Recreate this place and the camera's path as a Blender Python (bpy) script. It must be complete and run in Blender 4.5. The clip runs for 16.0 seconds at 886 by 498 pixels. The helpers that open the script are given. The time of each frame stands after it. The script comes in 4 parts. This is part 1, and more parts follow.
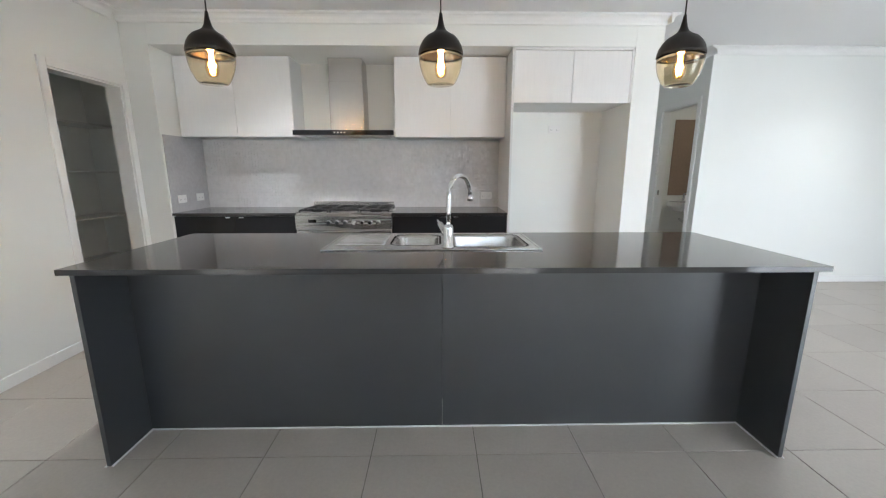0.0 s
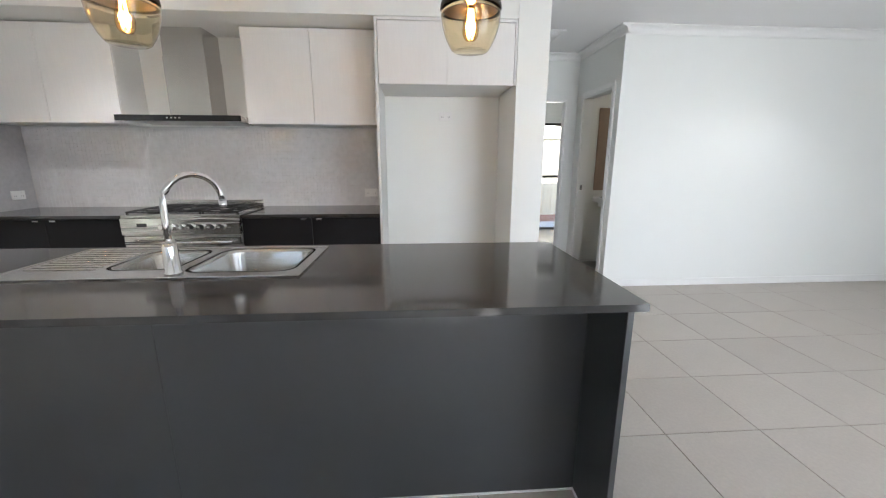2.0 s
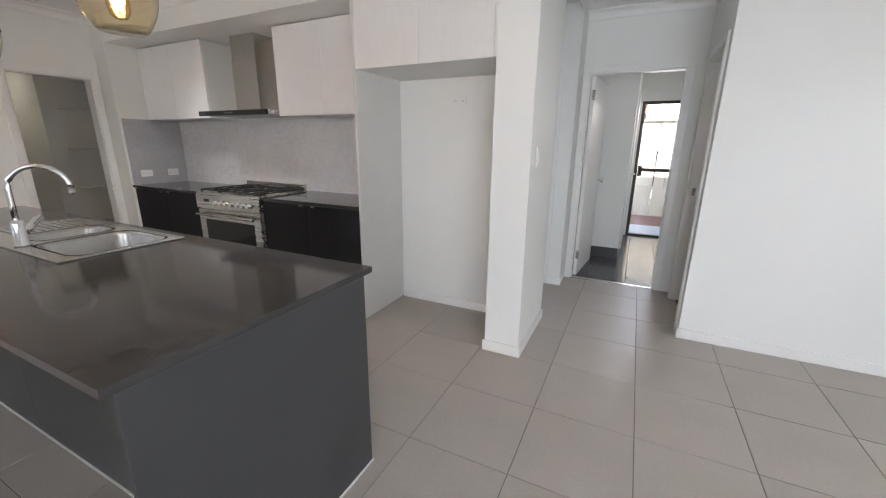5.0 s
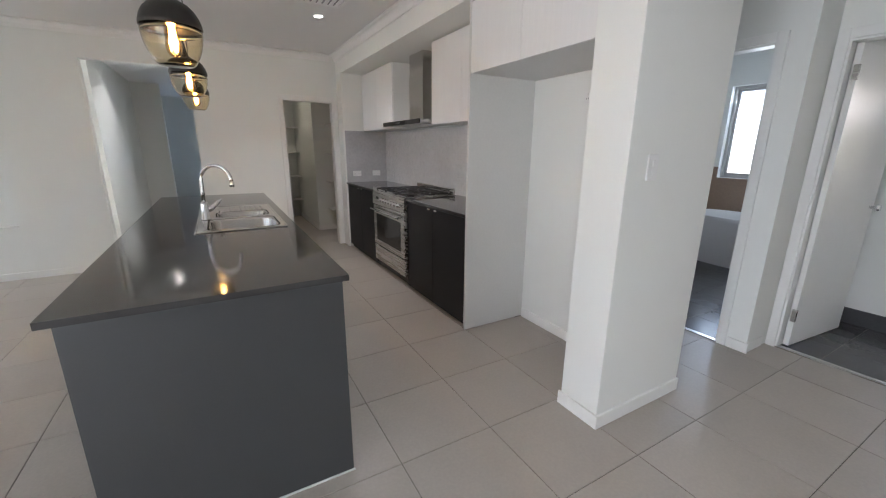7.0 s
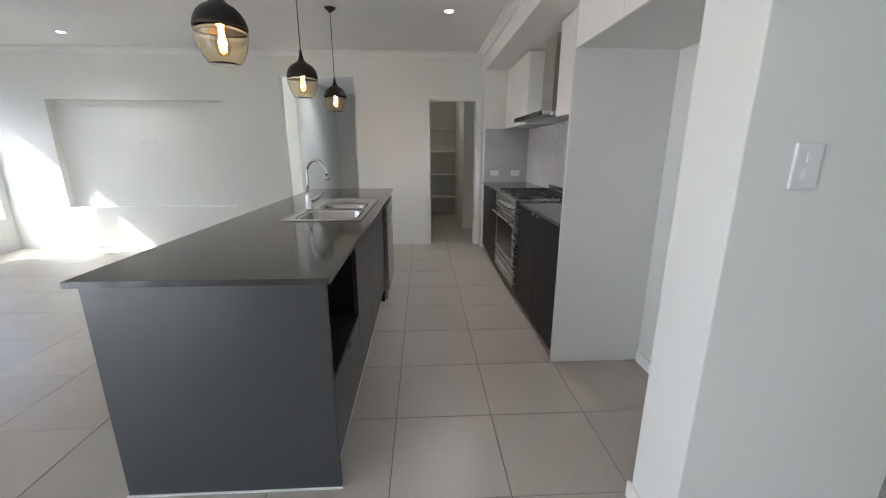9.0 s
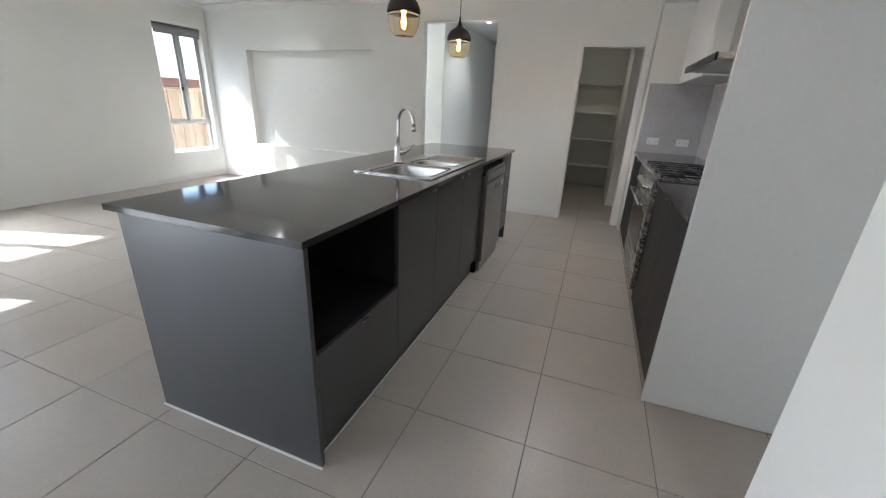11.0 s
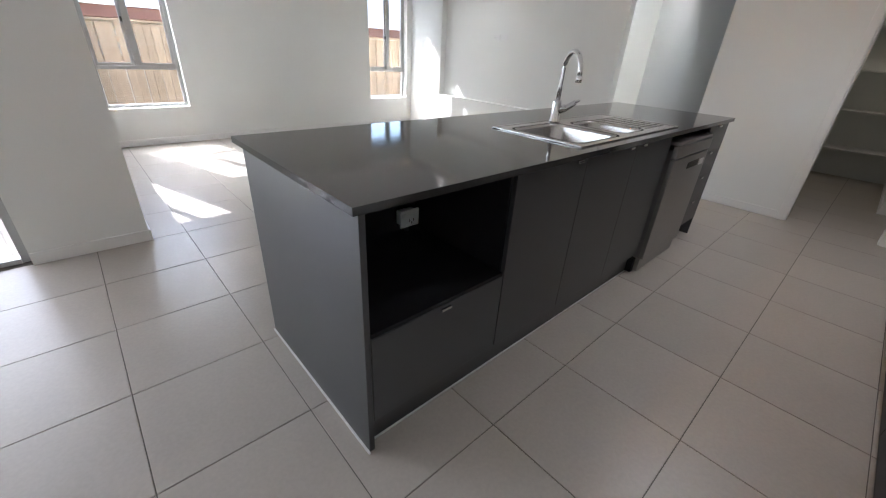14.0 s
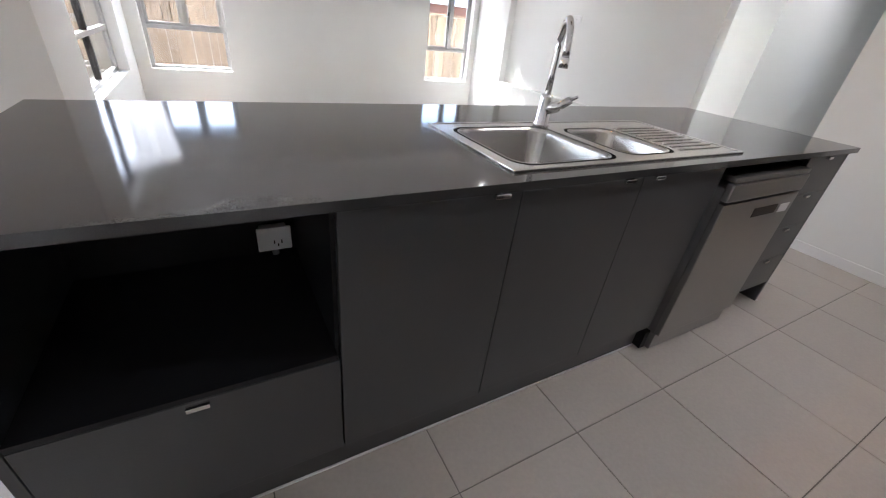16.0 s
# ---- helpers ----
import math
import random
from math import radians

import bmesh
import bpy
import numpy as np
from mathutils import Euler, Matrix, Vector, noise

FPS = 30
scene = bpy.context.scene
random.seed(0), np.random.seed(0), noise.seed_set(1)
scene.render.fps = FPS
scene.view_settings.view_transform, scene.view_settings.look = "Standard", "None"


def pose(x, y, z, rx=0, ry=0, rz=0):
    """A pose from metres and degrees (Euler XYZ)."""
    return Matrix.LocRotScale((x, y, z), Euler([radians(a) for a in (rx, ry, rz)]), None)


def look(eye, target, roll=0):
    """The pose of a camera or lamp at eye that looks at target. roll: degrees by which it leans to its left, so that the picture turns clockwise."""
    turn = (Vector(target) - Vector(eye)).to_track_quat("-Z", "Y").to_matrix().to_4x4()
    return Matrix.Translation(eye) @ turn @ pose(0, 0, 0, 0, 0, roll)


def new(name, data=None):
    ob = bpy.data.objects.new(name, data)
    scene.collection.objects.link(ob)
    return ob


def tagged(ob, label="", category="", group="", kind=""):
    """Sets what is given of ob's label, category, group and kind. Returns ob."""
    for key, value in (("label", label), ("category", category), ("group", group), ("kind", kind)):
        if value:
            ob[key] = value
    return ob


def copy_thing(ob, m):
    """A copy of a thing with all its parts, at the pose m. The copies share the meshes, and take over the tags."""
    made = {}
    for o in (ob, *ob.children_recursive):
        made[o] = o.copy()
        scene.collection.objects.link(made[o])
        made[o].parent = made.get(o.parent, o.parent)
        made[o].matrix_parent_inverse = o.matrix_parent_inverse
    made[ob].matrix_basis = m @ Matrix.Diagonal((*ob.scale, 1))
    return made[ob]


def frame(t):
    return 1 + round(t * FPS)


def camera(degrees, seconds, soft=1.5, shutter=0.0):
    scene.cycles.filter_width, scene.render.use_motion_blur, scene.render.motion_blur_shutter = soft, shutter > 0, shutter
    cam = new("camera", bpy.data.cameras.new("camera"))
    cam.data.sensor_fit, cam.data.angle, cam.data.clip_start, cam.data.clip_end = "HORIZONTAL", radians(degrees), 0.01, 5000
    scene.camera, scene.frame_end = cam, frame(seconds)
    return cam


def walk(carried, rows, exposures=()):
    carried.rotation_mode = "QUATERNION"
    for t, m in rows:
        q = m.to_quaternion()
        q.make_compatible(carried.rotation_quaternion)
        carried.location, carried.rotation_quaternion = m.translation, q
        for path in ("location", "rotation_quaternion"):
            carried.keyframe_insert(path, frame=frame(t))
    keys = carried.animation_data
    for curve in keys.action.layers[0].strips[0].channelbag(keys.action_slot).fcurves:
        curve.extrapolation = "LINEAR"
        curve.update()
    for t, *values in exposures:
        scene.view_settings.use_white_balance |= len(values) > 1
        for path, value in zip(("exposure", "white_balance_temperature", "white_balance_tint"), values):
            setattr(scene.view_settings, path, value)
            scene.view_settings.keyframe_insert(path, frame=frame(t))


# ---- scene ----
cam = camera(97.6, 16.0, soft=1.15)
PATH = [
    (0, (0.091, 0.067, 1.297), (0.127, 2.026, 0.896), 0.0),
    (0.5, (0.28, 0.202, 1.325), (0.332, 2.158, 0.912), 0.0),
    (1, (0.536, 0.265, 1.326), (0.617, 2.216, 0.894), -0.0),
    (1.5, (0.807, 0.347, 1.345), (0.931, 2.293, 0.898), -0.0),
    (2, (1.027, 0.545, 1.318), (1.163, 2.49, 0.873), 0.1),
    (2.5, (1.244, 0.672, 1.338), (1.397, 2.61, 0.868), 0.6),
    (3, (1.584, 0.699, 1.347), (1.692, 2.636, 0.863), 1.1),
    (5.5, (2.72, 1.487, 1.384), (1.598, 3.062, 0.871), 0.1),
    (6, (2.853, 1.709, 1.379), (1.495, 3.094, 0.891), -0.0),
    (6.5, (3.042, 1.907, 1.393), (1.507, 3.087, 0.891), 0.1),
    (7, (3.102, 2.057, 1.386), (1.422, 3.017, 0.88), 0.4),
    (7.5, (3.075, 2.307, 1.381), (1.268, 2.997, 0.874), 0.4),
    (8, (3.098, 2.51, 1.379), (1.208, 2.933, 0.88), 0.2),
    (10.5, (2.649, 3.069, 1.301), (0.79, 2.687, 0.671), 1.9),
    (11, (2.536, 3.183, 1.301), (0.777, 2.537, 0.602), 2.7),
    (11.5, (2.37, 3.235, 1.299), (0.652, 2.48, 0.607), 3.3),
    (12, (2.318, 3.318, 1.316), (0.642, 2.469, 0.631), 4.0),
    (12.5, (2.322, 3.426, 1.327), (0.789, 2.38, 0.584), 3.6),
    (13, (2.32, 3.454, 1.304), (0.927, 2.274, 0.487), 2.5),
    (13.5, (2.249, 3.371, 1.264), (0.949, 2.145, 0.367), 2.8),
    (14, (2.113, 3.19, 1.248), (0.891, 1.901, 0.329), 3.4),
    (14.5, (1.954, 3.110, 1.226), (0.847, 1.722, 0.305), 4.5),
    (15, (1.687, 3.125, 1.211), (0.679, 1.705, 0.228), 6.4),
    (15.5, (1.486, 3.139, 1.188), (0.528, 1.699, 0.183), 7.4),
    (16, (1.226, 3.108, 1.214), (0.324, 1.629, 0.215), 6.8),
]
walk(cam, [(t, look(eye, target, roll)) for t, eye, target, roll in PATH], [(0.0, 2.78, 5930, 9), (1.5, 2.73, 5990, 10), (3.0, 2.53, 6080, 13), (6.0, 2.35, 6230, 15), (8.0, 2.33, 6010, 12), (10.5, 2.28, 5960, 11), (12.5, 2.32, 5960, 11), (13.5, 2.2, 5980, 13), (15.0, 2.25, 6020, 16), (16.0, 2.53, 6020, 17)])

# ---- world, sun, large lights ----
SUN_WAY = Vector((-0.33, 1.0, -1.01)).normalized()
world = bpy.data.worlds.new("sky")
scene.world = world
world.use_nodes = True
wn = world.node_tree.nodes
sky = wn.new("ShaderNodeTexSky")
sky.sky_type = "NISHITA"
sky.sun_disc = False
sky.sun_elevation = math.asin(-SUN_WAY.z)
sky.sun_rotation = math.atan2(-SUN_WAY.x, -SUN_WAY.y)
wn["Background"].inputs["Strength"].default_value = 0.15
world.node_tree.links.new(sky.outputs[0], wn["Background"].inputs["Color"])
sun = new("sun", bpy.data.lights.new("sun", "SUN"))
sun.data.energy, sun.data.angle, sun.data.color = 3.3, radians(0.5), (1.0, 0.97, 0.93)
sun.matrix_world = look((0, 0, 0), SUN_WAY)


def area_lamp(name, eye, target, w, h, power, color=(1, 1, 1)):
    ob = new(name, bpy.data.lights.new(name, "AREA"))
    ob.data.shape, ob.data.size, ob.data.size_y, ob.data.energy, ob.data.color = "RECTANGLE", w, h, power, color
    ob.matrix_world = look(eye, target)
    return ob


# daylight in the opening of the dining room's glass sliding door
area_lamp("daylight_slider", (3.7, -0.05, 1.05), (2.9, 3.0, 0.9), 2.2, 2.0, 10.5, (0.98, 0.99, 1.0))
# sky light at the heads of the living room windows, under the eaves, and in the windows further off
area_lamp("daylight_window", (-2.05, -3.13, 2.36), (-1.2, -2.0, 1.95), 0.74, 0.3, 0.3, (0.9, 0.96, 1.0))
area_lamp("daylight_window", (1.42, -3.13, 2.36), (0.6, 3.0, 1.6), 0.78, 0.3, 13, (0.9, 0.96, 1.0))
area_lamp("daylight_side_window", (2.25, -1.35, 1.75), (0.0, 1.0, 1.1), 1.5, 0.8, 2, (0.92, 0.97, 1.0))
area_lamp("daylight_bathroom", (0.9, 8.12, 1.6), (0.9, 5.0, 0.8), 1.15, 1.1, 4, (0.8, 0.9, 1.0))
# the side passage lamp sits in an unseen window, added to brighten the passage
area_lamp("daylight_passage", (-3.1, -2.93, 1.25), (-3.1, 0.0, 1.25), 0.42, 1.7, 32, (1.0, 0.98, 0.94))
area_lamp("daylight_sidelight", (-9.2, 1.96, 1.1), (-5.0, 1.3, 1.2), 0.25, 1.8, 1.6, (0.6, 0.76, 1.0))
area_lamp("daylight_laundry", (3.25, 8.14, 1.86), (3.0, 6.5, 0.6), 1.3, 0.26, 2.2, (1.0, 0.93, 0.85))


# ---- materials ----
def mat(name, color, rough=0.5, metal=0.0, var=0.06, scale=6.0, fine=60.0, bump=0.02, coat=0.0, rand=0.0, spec=0.5, stretch=(1, 1, 1), rvar=0.05):
    """A surface with variation at two scales, fine relief, and (rand) a shade of its own for each piece."""
    m = bpy.data.materials.new(name)
    m.use_nodes = True
    nt = m.node_tree
    N, L = nt.nodes, nt.links
    b = N["Principled BSDF"]
    b.inputs["Metallic"].default_value = metal
    b.inputs["Coat Weight"].default_value = coat
    b.inputs["Specular IOR Level"].default_value = spec
    tc, mp = N.new("ShaderNodeTexCoord"), N.new("ShaderNodeMapping")
    mp.inputs["Scale"].default_value = stretch
    L.new(tc.outputs["Object"], mp.inputs["Vector"])
    n1, n2 = N.new("ShaderNodeTexNoise"), N.new("ShaderNodeTexNoise")
    n1.inputs["Scale"].default_value, n1.inputs["Detail"].default_value = scale, 4
    n2.inputs["Scale"].default_value, n2.inputs["Detail"].default_value = fine, 3
    L.new(mp.outputs[0], n1.inputs["Vector"])
    L.new(mp.outputs[0], n2.inputs["Vector"])
    add = N.new("ShaderNodeMath")
    add.operation = "ADD"
    L.new(n1.outputs["Fac"], add.inputs[0])
    L.new(n2.outputs["Fac"], add.inputs[1])
    fac = add.outputs[0]
    mr = N.new("ShaderNodeMapRange")
    mr.inputs["From Min"].default_value, mr.inputs["From Max"].default_value = 0.6, 1.4
    mr.inputs["To Min"].default_value, mr.inputs["To Max"].default_value = 1 - var, 1 + var
    L.new(fac, mr.inputs["Value"])
    out = mr.outputs[0]
    if rand:
        oi, r2, mul = N.new("ShaderNodeObjectInfo"), N.new("ShaderNodeMapRange"), N.new("ShaderNodeMath")
        r2.inputs["To Min"].default_value, r2.inputs["To Max"].default_value = 1 - rand, 1 + rand
        mul.operation = "MULTIPLY"
        L.new(oi.outputs["Random"], r2.inputs["Value"])
        L.new(r2.outputs[0], mul.inputs[0])
        L.new(out, mul.inputs[1])
        out = mul.outputs[0]
    vm = N.new("ShaderNodeVectorMath")
    vm.operation = "SCALE"
    vm.inputs[0].default_value = color
    L.new(out, vm.inputs["Scale"])
    L.new(vm.outputs[0], b.inputs["Base Color"])
    rr = N.new("ShaderNodeMapRange")
    rr.inputs["To Min"].default_value, rr.inputs["To Max"].default_value = max(0.02, rough - rvar), rough + rvar
    L.new(n1.outputs["Fac"], rr.inputs["Value"])
    L.new(rr.outputs[0], b.inputs["Roughness"])
    if bump:
        bp = N.new("ShaderNodeBump")
        bp.inputs["Strength"].default_value, bp.inputs["Distance"].default_value = bump * 5, 0.004
        L.new(n2.outputs["Fac"], bp.inputs["Height"])
        L.new(bp.outputs[0], b.inputs["Normal"])
    return m


def glass_mat(name, color, rough=0.0):
    m = bpy.data.materials.new(name)
    m.use_nodes = True
    b = m.node_tree.nodes["Principled BSDF"]
    b.inputs["Base Color"].default_value = (*color, 1)
    b.inputs["Roughness"].default_value = rough
    b.inputs["Transmission Weight"].default_value = 1.0
    b.inputs["IOR"].default_value = 1.45
    return m


def glow_mat(name, color, strength):
    m = bpy.data.materials.new(name)
    m.use_nodes = True
    b = m.node_tree.nodes["Principled BSDF"]
    b.inputs["Emission Color"].default_value = (*color, 1)
    b.inputs["Emission Strength"].default_value = strength
    return m


WALL = mat("wall_paint", (0.80, 0.81, 0.78), 0.6, var=0.015, scale=1.5, fine=180, bump=0.008)
CEIL = mat("ceiling_paint", (0.80, 0.80, 0.795), 0.7, var=0.01, scale=1.5, fine=150, bump=0.005)
TRIM = mat("gloss_trim_paint", (0.82, 0.82, 0.80), 0.3, var=0.015, fine=40, bump=0.005)
TILE = mat("floor_tile_grey", (0.415, 0.378, 0.335), 0.35, var=0.07, scale=2.5, fine=70, bump=0.006, rand=0.05)
GROUT = mat("floor_grout", (0.14, 0.128, 0.115), 0.85, var=0.1, fine=120, bump=0.03)
DTILE = mat("wet_area_tile_dark", (0.075, 0.075, 0.08), 0.2, var=0.12, scale=3, fine=60, bump=0.004, rand=0.08)
BROWN = mat("bathroom_wall_tile_brown", (0.29, 0.21, 0.155), 0.35, var=0.08, scale=3, fine=40, bump=0.006, rand=0.05)
CHAR = mat("charcoal_laminate", (0.039, 0.0415, 0.045), 0.335, spec=0.85, var=0.08, scale=3, fine=220, bump=0.012, rvar=0.03)
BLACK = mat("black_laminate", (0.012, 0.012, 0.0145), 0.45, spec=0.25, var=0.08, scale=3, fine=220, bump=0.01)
STONE = mat("dark_engineered_stone", (0.05, 0.0495, 0.0495), 0.085, var=0.18, scale=9, fine=420, bump=0.0, rvar=0.012)
LINEN = mat("white_textured_laminate", (0.77, 0.765, 0.755), 0.45, var=0.03, scale=10, fine=110, bump=0.02, stretch=(8, 8, 0.6))
PANEL = mat("grey_white_panel", (0.68, 0.68, 0.66), 0.5, var=0.04, scale=2, fine=60, bump=0.006)
STEEL = mat("brushed_steel", (0.56, 0.55, 0.53), 0.27, 1.0, var=0.04, scale=3, fine=90, bump=0.0015, stretch=(0.6, 14, 14))
STEELV = mat("brushed_steel_upright", (0.55, 0.54, 0.52), 0.22, 1.0, var=0.03, scale=2, fine=90, bump=0.001, stretch=(14, 14, 0.6))
SINKM = mat("sink_steel", (0.52, 0.515, 0.50), 0.24, 1.0, var=0.05, scale=8, fine=120, bump=0.005)
DWSTEEL = mat("dishwasher_steel", (0.36, 0.35, 0.34), 0.3, 1.0, var=0.04, scale=2, fine=90, bump=0.001, stretch=(14, 14, 0.6))
CHROME = mat("chrome", (0.78, 0.78, 0.79), 0.07, 1.0, var=0.02, bump=0.0)
BLKMET = mat("black_metal", (0.018, 0.017, 0.016), 0.4, var=0.1, bump=0.01)
PENDCAP = mat("pendant_cap_dark_bronze", (0.022, 0.018, 0.015), 0.4, 0.3, var=0.15, scale=20, fine=120, bump=0.02)
IRON = mat("cast_iron", (0.02, 0.02, 0.021), 0.6, var=0.15, fine=160, bump=0.04)
BGLASS = mat("black_oven_glass", (0.008, 0.008, 0.009), 0.06, var=0.05, bump=0.0)
ALU = mat("window_aluminium", (0.47, 0.47, 0.46), 0.4, 0.5, var=0.04, bump=0.004)
ALUD = mat("dark_aluminium", (0.06, 0.055, 0.05), 0.45, 0.3, var=0.06, bump=0.004)
PLAST = mat("white_plastic", (0.8, 0.8, 0.79), 0.35, var=0.015, bump=0.0)
GREYP = mat("grey_plastic", (0.25, 0.25, 0.25), 0.5, var=0.03, bump=0.0)
BLIND = mat("grey_roller_blind", (0.30, 0.30, 0.30), 0.8, var=0.05, fine=250, bump=0.03)
SPLASHM = mat("splashback_mosaic", (0.62, 0.62, 0.63), 0.04, rvar=0.02, var=0.10, scale=3.0, fine=22, bump=0.0)
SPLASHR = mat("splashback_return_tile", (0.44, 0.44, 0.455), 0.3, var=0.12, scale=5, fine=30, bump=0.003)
SPLASHG = mat("splashback_grout", (0.62, 0.62, 0.62), 0.8, var=0.04, bump=0.02)
SILIC = mat("white_silicone", (0.75, 0.75, 0.74), 0.4, var=0.02, bump=0.0)
ACRYL = mat("white_acrylic", (0.82, 0.82, 0.83), 0.15, var=0.01, bump=0.0)
FENCEM = mat("timber_fence_paling", (0.33, 0.24, 0.16), 0.8, var=0.28, scale=3, fine=40, bump=0.06, rand=0.22, stretch=(6, 6, 0.7))
CREAMF = mat("cream_fence", (0.62, 0.55, 0.42), 0.7, var=0.08, scale=2, fine=60, bump=0.02, rand=0.05)
BRICKW = mat("neighbour_render", (0.62, 0.56, 0.50), 0.85, var=0.06, scale=2, fine=60, bump=0.05)
TERRA = mat("terracotta_gutter", (0.36, 0.16, 0.11), 0.6, var=0.08, scale=2, fine=40, bump=0.02)
ROOFM = mat("pale_metal_roof", (0.62, 0.63, 0.64), 0.5, var=0.05, scale=2, fine=30, bump=0.02)
GRASS = mat("grass_ground", (0.10, 0.13, 0.05), 0.95, var=0.35, scale=1.2, fine=40, bump=0.2)
CONC = mat("concrete_paving", (0.45, 0.44, 0.42), 0.85, var=0.1, scale=2, fine=60, bump=0.05)
MULCH = mat("red_mulch_bed", (0.20, 0.10, 0.07), 0.95, var=0.4, scale=14, fine=60, bump=0.3)
GLASS = glass_mat("window_glass", (0.97, 0.985, 0.98))
FROST = glass_mat("frosted_glass", (0.95, 0.97, 0.98), 0.45)
AMBER = glass_mat("smoked_amber_glass", (0.985, 0.91, 0.73), 0.0)
GLOW = glow_mat("filament_glow", (1.0, 0.42, 0.09), 34)
GLOWL = glow_mat("downlight_glow", (1.0, 0.93, 0.82), 14)


# ---- building helpers ----
def bx(bm, x0, x1, y0, y1, z0, z1, bevel=0.0):
    """Adds one box, with softened edges where bevel is given."""
    r = bmesh.ops.create_cube(bm, size=1.0, matrix=Matrix.Translation(((x0 + x1) / 2, (y0 + y1) / 2, (z0 + z1) / 2)) @ Matrix.Diagonal((abs(x1 - x0), abs(y1 - y0), abs(z1 - z0), 1)))
    if bevel:
        es = list({e for v in r["verts"] for e in v.link_edges})
        bmesh.ops.bevel(bm, geom=es, offset=bevel, segments=2, affect="EDGES", profile=0.6)
    return bm


def box(*a, bevel=0.0):
    return bx(bmesh.new(), *a, bevel=bevel)


def lathe(profile, n=40):
    """A turned shape about z from (radius, height) pairs."""
    bm = bmesh.new()
    rings = []
    for r, z in profile:
        if r < 1e-5:
            rings.append([bm.verts.new((0, 0, z))])
        else:
            rings.append([bm.verts.new((r * math.cos(2 * math.pi * i / n), r * math.sin(2 * math.pi * i / n), z)) for i in range(n)])
    for a, b in zip(rings, rings[1:]):
        for i in range(n):
            j = (i + 1) % n
            if len(a) == 1 and len(b) == 1:
                continue
            if len(a) == 1:
                bm.faces.new((a[0], b[i], b[j]))
            elif len(b) == 1:
                bm.faces.new((a[i], b[0], a[j]))
            else:
                bm.faces.new((a[i], b[i], b[j], a[j]))
    bmesh.ops.recalc_face_normals(bm, faces=bm.faces)
    for f in bm.faces:
        f.smooth = True
    return bm


def tube(points, r, n=14):
    """A round rod swept along points."""
    bm = bmesh.new()
    pts = [Vector(p) for p in points]
    up = Vector((0.13, 0.21, 0.97)).normalized()
    rings = []
    for i, p in enumerate(pts):
        d = (pts[min(i + 1, len(pts) - 1)] - pts[max(i - 1, 0)]).normalized()
        a = d.cross(up)
        a = a.normalized() if a.length > 0.05 else d.cross(Vector((1, 0, 0))).normalized()
        b = d.cross(a).normalized()
        rad = r[i] if isinstance(r, (list, tuple)) else r
        rings.append([bm.verts.new(p + rad * (math.cos(2 * math.pi * k / n) * a + math.sin(2 * math.pi * k / n) * b)) for k in range(n)])
    for q, w in zip(rings, rings[1:]):
        for k in range(n):
            bm.faces.new((q[k], q[(k + 1) % n], w[(k + 1) % n], w[k])).smooth = True
    bm.faces.new(rings[0])
    bm.faces.new(rings[-1])
    bmesh.ops.recalc_face_normals(bm, faces=bm.faces)
    return bm


def mesh_ob(name, bm, material):
    me = bpy.data.meshes.new(name)
    bm.to_mesh(me)
    bm.free()
    me.materials.append(material)
    return new(name, me)


def part(name, bm, material, parent, label=""):
    ob = mesh_ob(name, bm, material)
    ob.parent = parent
    if label:
        ob["label"] = label
    return ob


def thing(name, label, category, at=(0, 0, 0), group=""):
    ob = new(name)
    ob.location = at
    ob.empty_display_size = 0.1
    return tagged(ob, label, category, group)


def structure(name, bm, material, label, category):
    return tagged(mesh_ob(name, bm, material), label, category, kind="structure")


def wall_x(bm, x0, x1, y0, y1, z1, holes=()):
    """A wall that runs along x, with holes (a, b, bottom, top)."""
    at = x0
    for a, b, lo, hi in sorted(holes):
        bx(bm, at, a, y0, y1, 0, z1)
        if lo > 0:
            bx(bm, a, b, y0, y1, 0, lo)
        if hi < z1:
            bx(bm, a, b, y0, y1, hi, z1)
        at = b
    bx(bm, at, x1, y0, y1, 0, z1)
    return bm


def wall_y(bm, x0, x1, y0, y1, z1, holes=()):
    at = y0
    for a, b, lo, hi in sorted(holes):
        bx(bm, x0, x1, at, a, 0, z1)
        if lo > 0:
            bx(bm, x0, x1, a, b, 0, lo)
        if hi < z1:
            bx(bm, x0, x1, a, b, hi, z1)
        at = b
    bx(bm, x0, x1, at, y1, 0, z1)
    return bm


# ---- large structure ----
H = 2.55
W = bmesh.new
structure("wall_north", wall_x(W(), -2.28, 1.782, 4.19, 4.28, H), WALL, "white painted plaster wall behind the kitchen bench", "wall")
structure("wall_pier", box(1.782, 2.02, 3.58, 4.28, 0, H, bevel=0.004), WALL, "white painted plaster pier beside the fridge recess", "wall")
structure("wall_nib", box(-2.5, -2.28, 3.58, 4.28, 0, H, bevel=0.004), WALL, "white painted nib wall between pantry and bench", "wall")
structure("bulkhead", box(-2.28, 1.782, 3.581, 4.19, 2.31, H), WALL, "white plaster bulkhead above the kitchen cupboards", "bulkhead")
structure("wall_west", wall_y(W(), -2.62, -2.5, -2.76, 4.45, H, [(-2.0, 0.2, 0.56, 1.94), (0.94, 1.89, 0, 2.25), (2.87, 3.52, 0, 1.98)]), WALL,
          "white plaster wall with a recessed niche, a hall opening and a pantry door", "wall")
structure("wall_niche", box(-2.68, -2.60, -1.999, 0.199, 0.561, 1.939), WALL, "white plaster back of the shallow recessed television niche", "niche")
